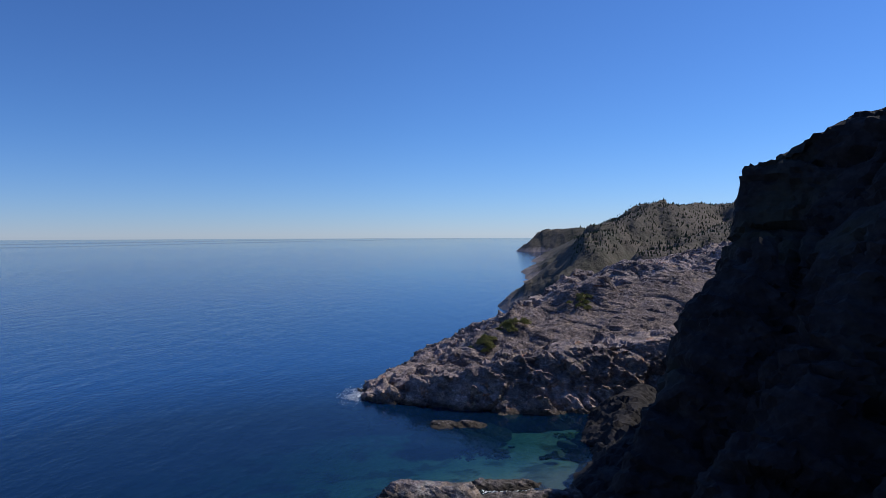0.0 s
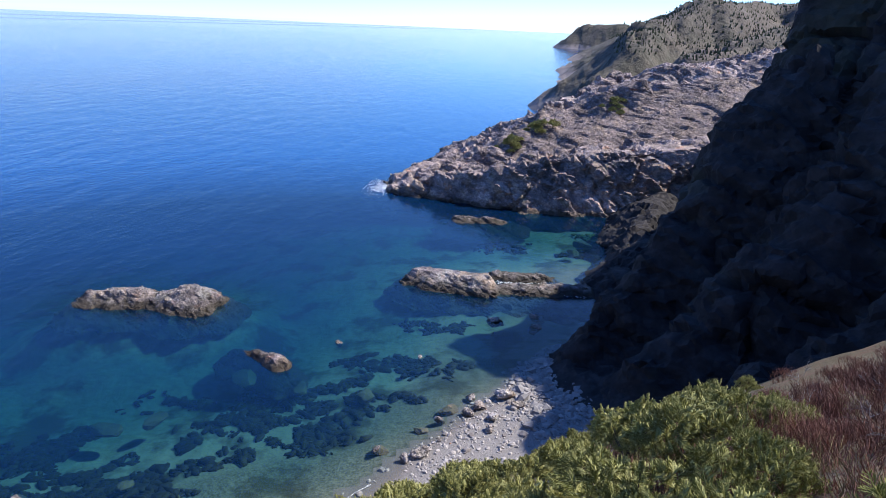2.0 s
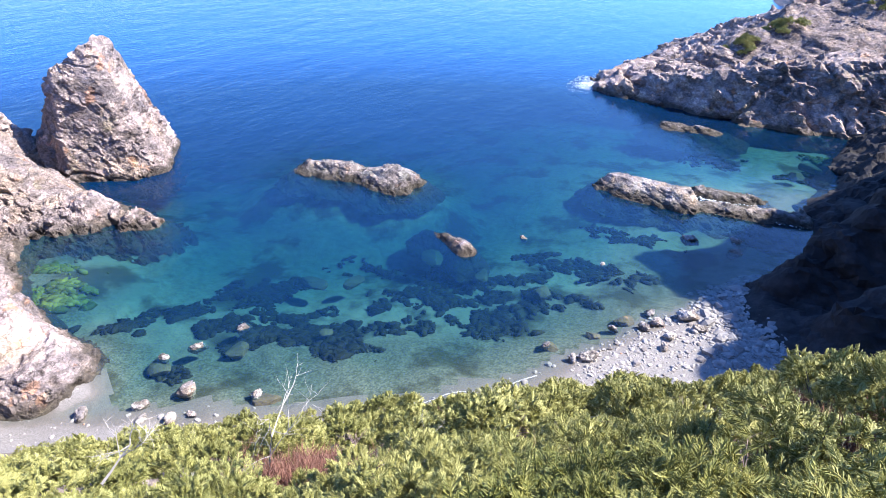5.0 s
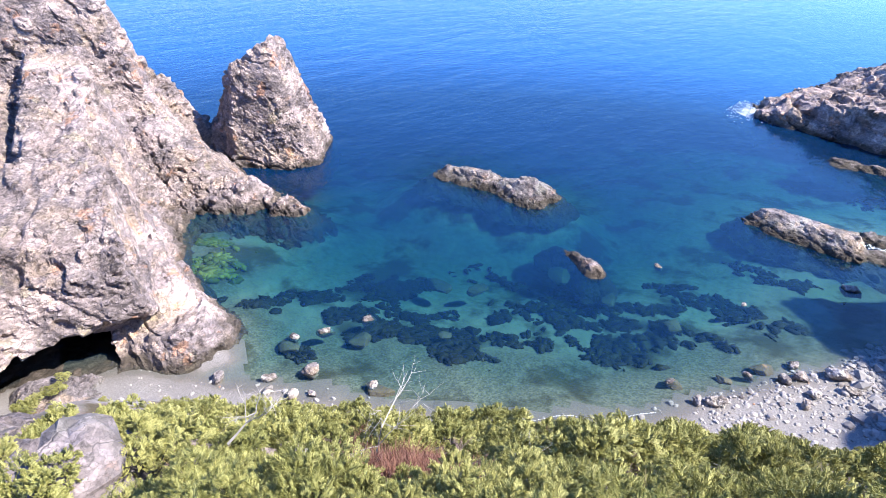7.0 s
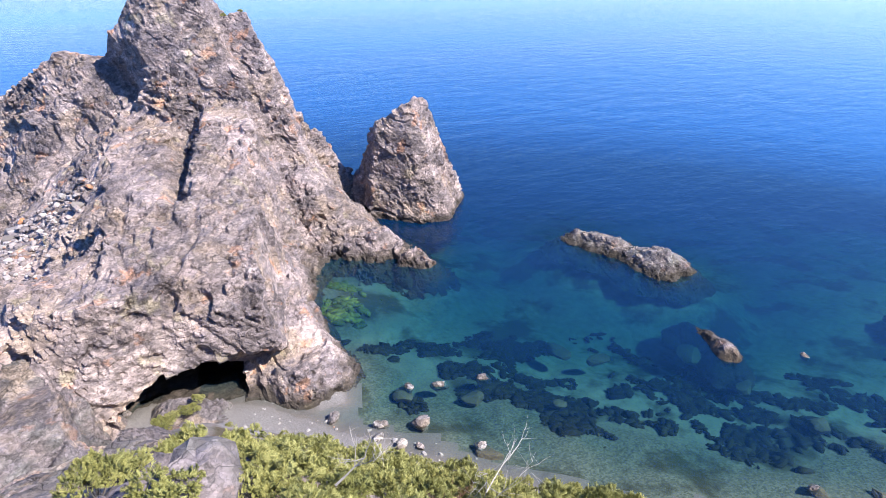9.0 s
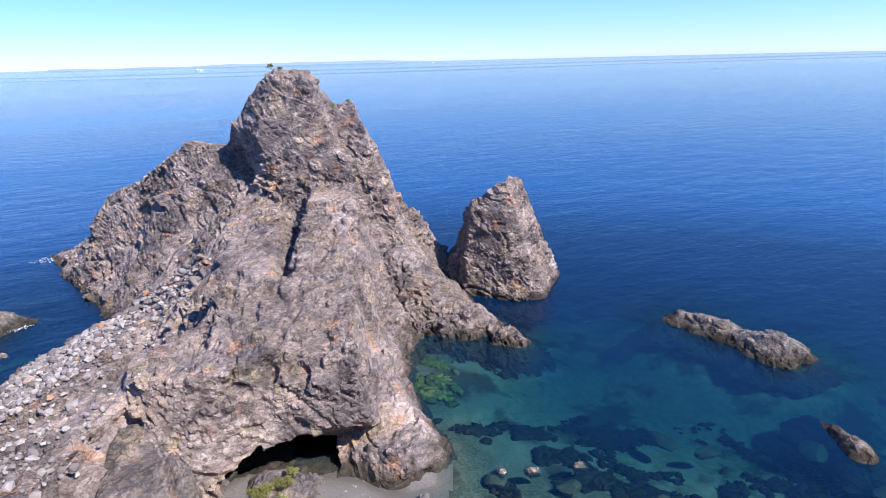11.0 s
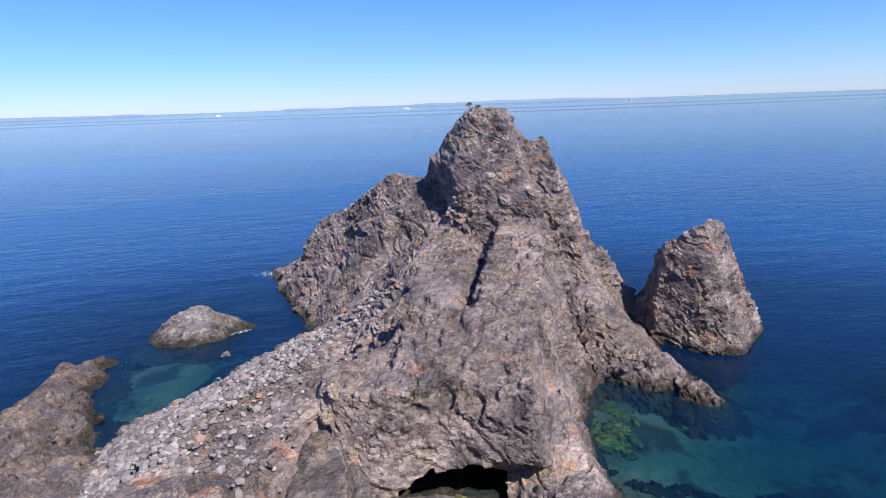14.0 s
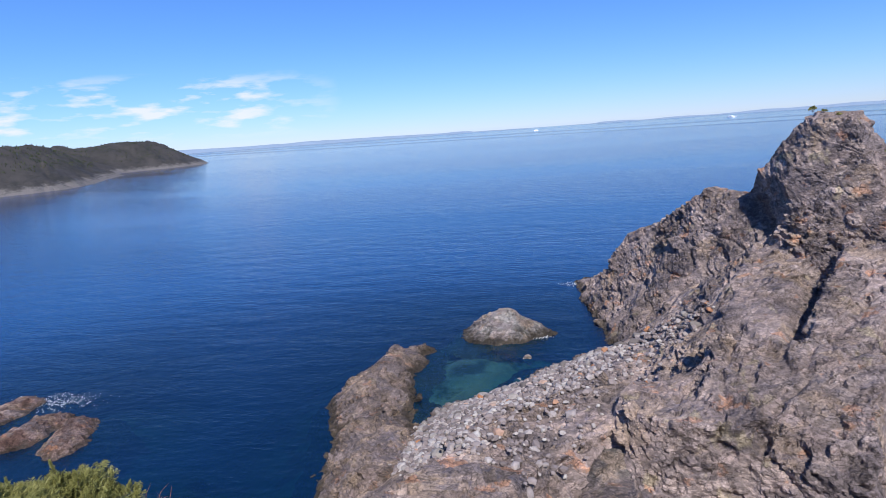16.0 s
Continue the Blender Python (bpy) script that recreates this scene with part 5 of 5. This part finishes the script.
def plant(kind, x, y, size, turn, lift=0.0, at_z=None):
    pick = KINDS[kind][int(gen.integers(len(KINDS[kind])))]
    m = pose(x, y, (ground_at(x, y) if at_z is None else at_z) + lift, gen.normal(0, 5), gen.normal(0, 5), turn)
    if pick.name not in used:
        used.add(pick.name)
        pick.matrix_basis = m
        ob = pick
    else:
        ob = copy_thing(pick, m)
    ob.scale = (size, size, size * gen.uniform(0.85, 1.15))
    return ob


def slope_plants():
    placed = []
    for r0, r1, gap, tries in ((1.5, 6.0, 0.52, 2600), (6.0, 14.0, 1.0, 3200), (14.0, 33.0, 1.55, 5200)):
        for _ in range(tries):
            r, a = math.sqrt(gen.uniform(r0 * r0, r1 * r1)), gen.uniform(-148, 48)
            x, y = r * math.sin(radians(a)), r * math.cos(radians(a))
            if -122 < a < (-84 if r < 11 else -75 + 2 * math.sin(r)) or (r > 14 and a > -40 and gen.random() < 0.5):
                continue
            z = ground_at(x, y)
            if z < 2.4 or (a < -70 and z > 9 and gen.random() < 0.5):
                continue
            if any((x - p) ** 2 + (y - q) ** 2 < gap * gap for p, q in placed):
                continue
            if (x + 3.3) ** 2 + (y - 4.5) ** 2 < 0.8:
                continue
            placed.append((x, y))
            patch = float(flat_noise(np.array([x]), np.array([y]), 2.6, 2, 77)[0])
            pick = gen.random()
            turn = gen.uniform(0, 360)
            if a > 12 and r < 3.7 and pick < 0.8:
                kind = "near"
            elif a > 22 or a < -122:
                kind = "heath" if pick < 0.55 else "grass" if pick < 0.70 else "grey" if pick < 0.88 else "near" if r < 3.3 else "mid"
            elif patch > 0.62:
                kind = "heath" if pick < 0.75 else "grass"
            elif pick < 0.24:
                kind = "grey"
            elif pick < 0.26:
                kind = "grass"
            else:
                kind = "near" if r < 3.3 else "mid" if r < 7.5 else "far"
            size = gen.uniform(0.6, 0.95) if kind != "far" else gen.uniform(0.7, 1.15)
            if r > 4.5 and kind in ("heath", "grass", "grey"):
                size *= 1.6
            if r < 3.0:
                size *= 0.8
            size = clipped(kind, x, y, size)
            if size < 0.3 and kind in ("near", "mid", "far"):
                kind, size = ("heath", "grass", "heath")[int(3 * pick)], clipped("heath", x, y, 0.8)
            if size > 0.22:
                plant(kind, x, y, size, turn, -0.12)


slope_plants()
for k in range(300):  # the heathy shoulder east of the viewpoint
    r, a = math.sqrt(gen.uniform(4.0, 300.0)) if k % 3 else gen.uniform(4.5, 13.0), gen.uniform(16, 50)
    kind = ("heath", "heath", "grey", "grass", "heath", "heath" if a > 30 and k % 4 else "near" if r < 3 else "mid" if r < 7.5 else "far")[k % 6]
    if r < 4.4:
        kind = "near"
    x, y = r * math.sin(radians(a)), r * math.cos(radians(a))
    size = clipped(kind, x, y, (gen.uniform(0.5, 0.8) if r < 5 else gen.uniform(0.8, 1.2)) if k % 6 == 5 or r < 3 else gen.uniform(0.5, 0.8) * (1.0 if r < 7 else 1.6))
    if kind in ("heath", "grass"):
        size = max(size, 0.5)
    if size > 0.2:
        plant(kind, x, y, size, 47 * k, -0.05)
for k in range(26):  # the dense spruce mat under the viewpoint
    r, a = gen.uniform(1.9, 3.4), gen.uniform(-8, 30)
    x, y = r * math.sin(radians(a)), r * math.cos(radians(a))
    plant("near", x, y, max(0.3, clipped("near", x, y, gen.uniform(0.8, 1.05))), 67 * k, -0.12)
for k in range(12):  # small spruces on the rock sill before the cave
    t = k / 11 + gen.normal(0, 0.05)
    plant("far", -29.6 - 2.6 * t + gen.normal(0, 0.3), 6.0 + 4.6 * t, gen.uniform(0.45, 0.65), 43 * k, 0.0, 1.7 - 0.3 * t)
for k in range(80):  # juniper-like scrub and heath on the south-western mound shaped for the camera's view
    x, y = -3.0 + gen.normal(0, 0.5), -3.05 + gen.normal(0, 0.5)
    plant(("heath", "mid", "heath", "mid", "grass")[k % 5], x, y, gen.uniform(0.32, 0.48), 77 * k, -0.06)
for k in range(16):
    plant("heath", -3.3 + gen.normal(0, 0.5), 4.5 + gen.normal(0, 0.4), 1.1, 90 * k, 0.15)

# dead snags standing over the spruces
snag = twiggy("dead_tree", 981, 2.6, 4, 1.3, DEAD, "bleached dead tree standing among the spruces", "dead tree", "", 0.022)
snag.matrix_basis = pose(-4.7, 5.3, ground_at(-4.7, 5.3), 0, 4, 0)
snag = twiggy("dead_tree", 984, 1.6, 4, 1.6, DEAD, "bleached fallen dead tree with forked limbs", "dead tree", "", 0.026)
snag.matrix_basis = pose(-6.7, 4.3, ground_at(-6.7, 4.3) + 0.75, 48, 20, 150)
for x, y, t in ((1.0, 2.6, 0), (-2.4, 6.0, 120)):
    limb = twiggy("dead_branch", 985 + int(t), 0.9, 3, 1.2, DEAD, "bleached dead branch lying on the spruces", "branch", "", 0.007)
    limb.matrix_basis = pose(x, y, ground_at(x, y) + 0.75, 70, 0, t)

# stunted spruces on the summits of the sea rock
for x, y, w in ((-68.4, 25.6, 0.5), (-67.9, 26.4, 0.4), (-67.0, 27.4, 0.35), (-64.2, 30.6, 0.45), (-63.2, 32.0, 0.4)):
    z = TOPS[int((x + 108) / 0.5), int((y + 22) / 0.5)]
    plant("far", x, y, w, 40 * x, -0.15, z)


# scrub on the scree of the rocky point
PV = POINT_V
for k in range(34):
    x, y = ((9.0, 109.5), (14.5, 115.0), (36.0, 121.0), (30.0, 118.0))[k % 4]
    x, y = x + gen.normal(0, 2.0), y + gen.normal(0, 1.2)
    z = PV[np.argmin((PV[:, 0] - x) ** 2 + (PV[:, 1] - y) ** 2 - 0.02 * PV[:, 2]), 2]
    plant("far" if k % 4 != 2 else "heath", x, y, gen.uniform(0.8, 1.5), 31 * k, -0.25, z)


# ---------------------------------------------------------------- far woods, far shore, ice
def far_woods(name, land, low, count, size, seed, label):
    n = len(land.data.vertices)
    P = np.empty(n * 3)
    land.data.vertices.foreach_get("co", P)
    P = P.reshape(-1, 3)
    g = np.random.default_rng(seed)
    P = P[P[:, 2] > low + 6 * flat_noise(P[:, 0], P[:, 1], 60.0, 3, seed)]
    r = np.hypot(P[:, 0], P[:, 1])
    P = P[g.choice(len(P), count, p=r / r.sum())]
    P = P + g.normal(0, 1.0, P.shape) * [1, 1, 0]
    h = size * g.uniform(0.5, 1.2, count)
    V, F = spindles(P - [0, 0, 0.4], np.tile([0.0, 0.0, 1.0], (count, 1)), h, h * g.uniform(0.16, 0.3, count), 5, 0.12)
    return tagged(part(name, V, F, FAR_TREE, None), label, "woods", kind="stuff")


FAR_TREE = leaf_material("far_spruce_woods", (0.02, 0.03, 0.012), (0.045, 0.06, 0.022), (0.08, 0.09, 0.035))
far_woods("far_woods", bpy.data.objects["coast_hills"], 21.0, 30000, 1.1, 61, "dark low spruce woods on the coastal hills")
far_woods("far_woods", bpy.data.objects["far_headland"], 16.0, 6000, 2.2, 62, "dark spruce woods on the far headland")

# the haze of distance is painted into this pale blue base colour
HAZE_BLUE_SHORE = plain_mottled("distant_shore", (0.22, 0.30, 0.40), (0.28, 0.36, 0.46), 0.01, 1.0, 0.0, 0.1)


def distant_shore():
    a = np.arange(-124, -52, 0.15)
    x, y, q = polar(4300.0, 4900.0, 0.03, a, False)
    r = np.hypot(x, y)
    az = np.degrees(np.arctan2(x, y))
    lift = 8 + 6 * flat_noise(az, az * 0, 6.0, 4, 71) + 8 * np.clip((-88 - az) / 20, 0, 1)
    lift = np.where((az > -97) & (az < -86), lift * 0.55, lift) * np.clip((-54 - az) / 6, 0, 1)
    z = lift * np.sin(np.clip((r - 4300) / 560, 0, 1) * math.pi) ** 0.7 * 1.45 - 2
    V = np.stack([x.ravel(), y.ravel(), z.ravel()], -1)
    return thing("distant_shore", mesh_from("distant_shore", V, q, True), HAZE_BLUE_SHORE, "low hills of a far shore on the horizon, coloured haze blue", "far shore", kind="structure")


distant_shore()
ICE = plain_mottled("ice", (0.75, 0.80, 0.84), (0.86, 0.88, 0.90), 0.1, 0.5, 0.3, 0.5)
for i, (az, r, w, h) in enumerate(((-91.3, 2600, 12, 5), (-75.2, 2600, 17, 6), (-55.5, 3300, 9, 5))):
    V, F = stone_shape(990 + i, 4, 0.8, 0.3)
    ob = thing("iceberg", mesh_from("iceberg", V, F), ICE, "small white iceberg far out at sea", "iceberg", "icebergs at sea")
    ob.matrix_basis = pose(r * math.sin(radians(az)), r * math.cos(radians(az)), 0.6, 0, 0, 50 * i - az) @ Matrix.Diagonal((w, w, h, 1))
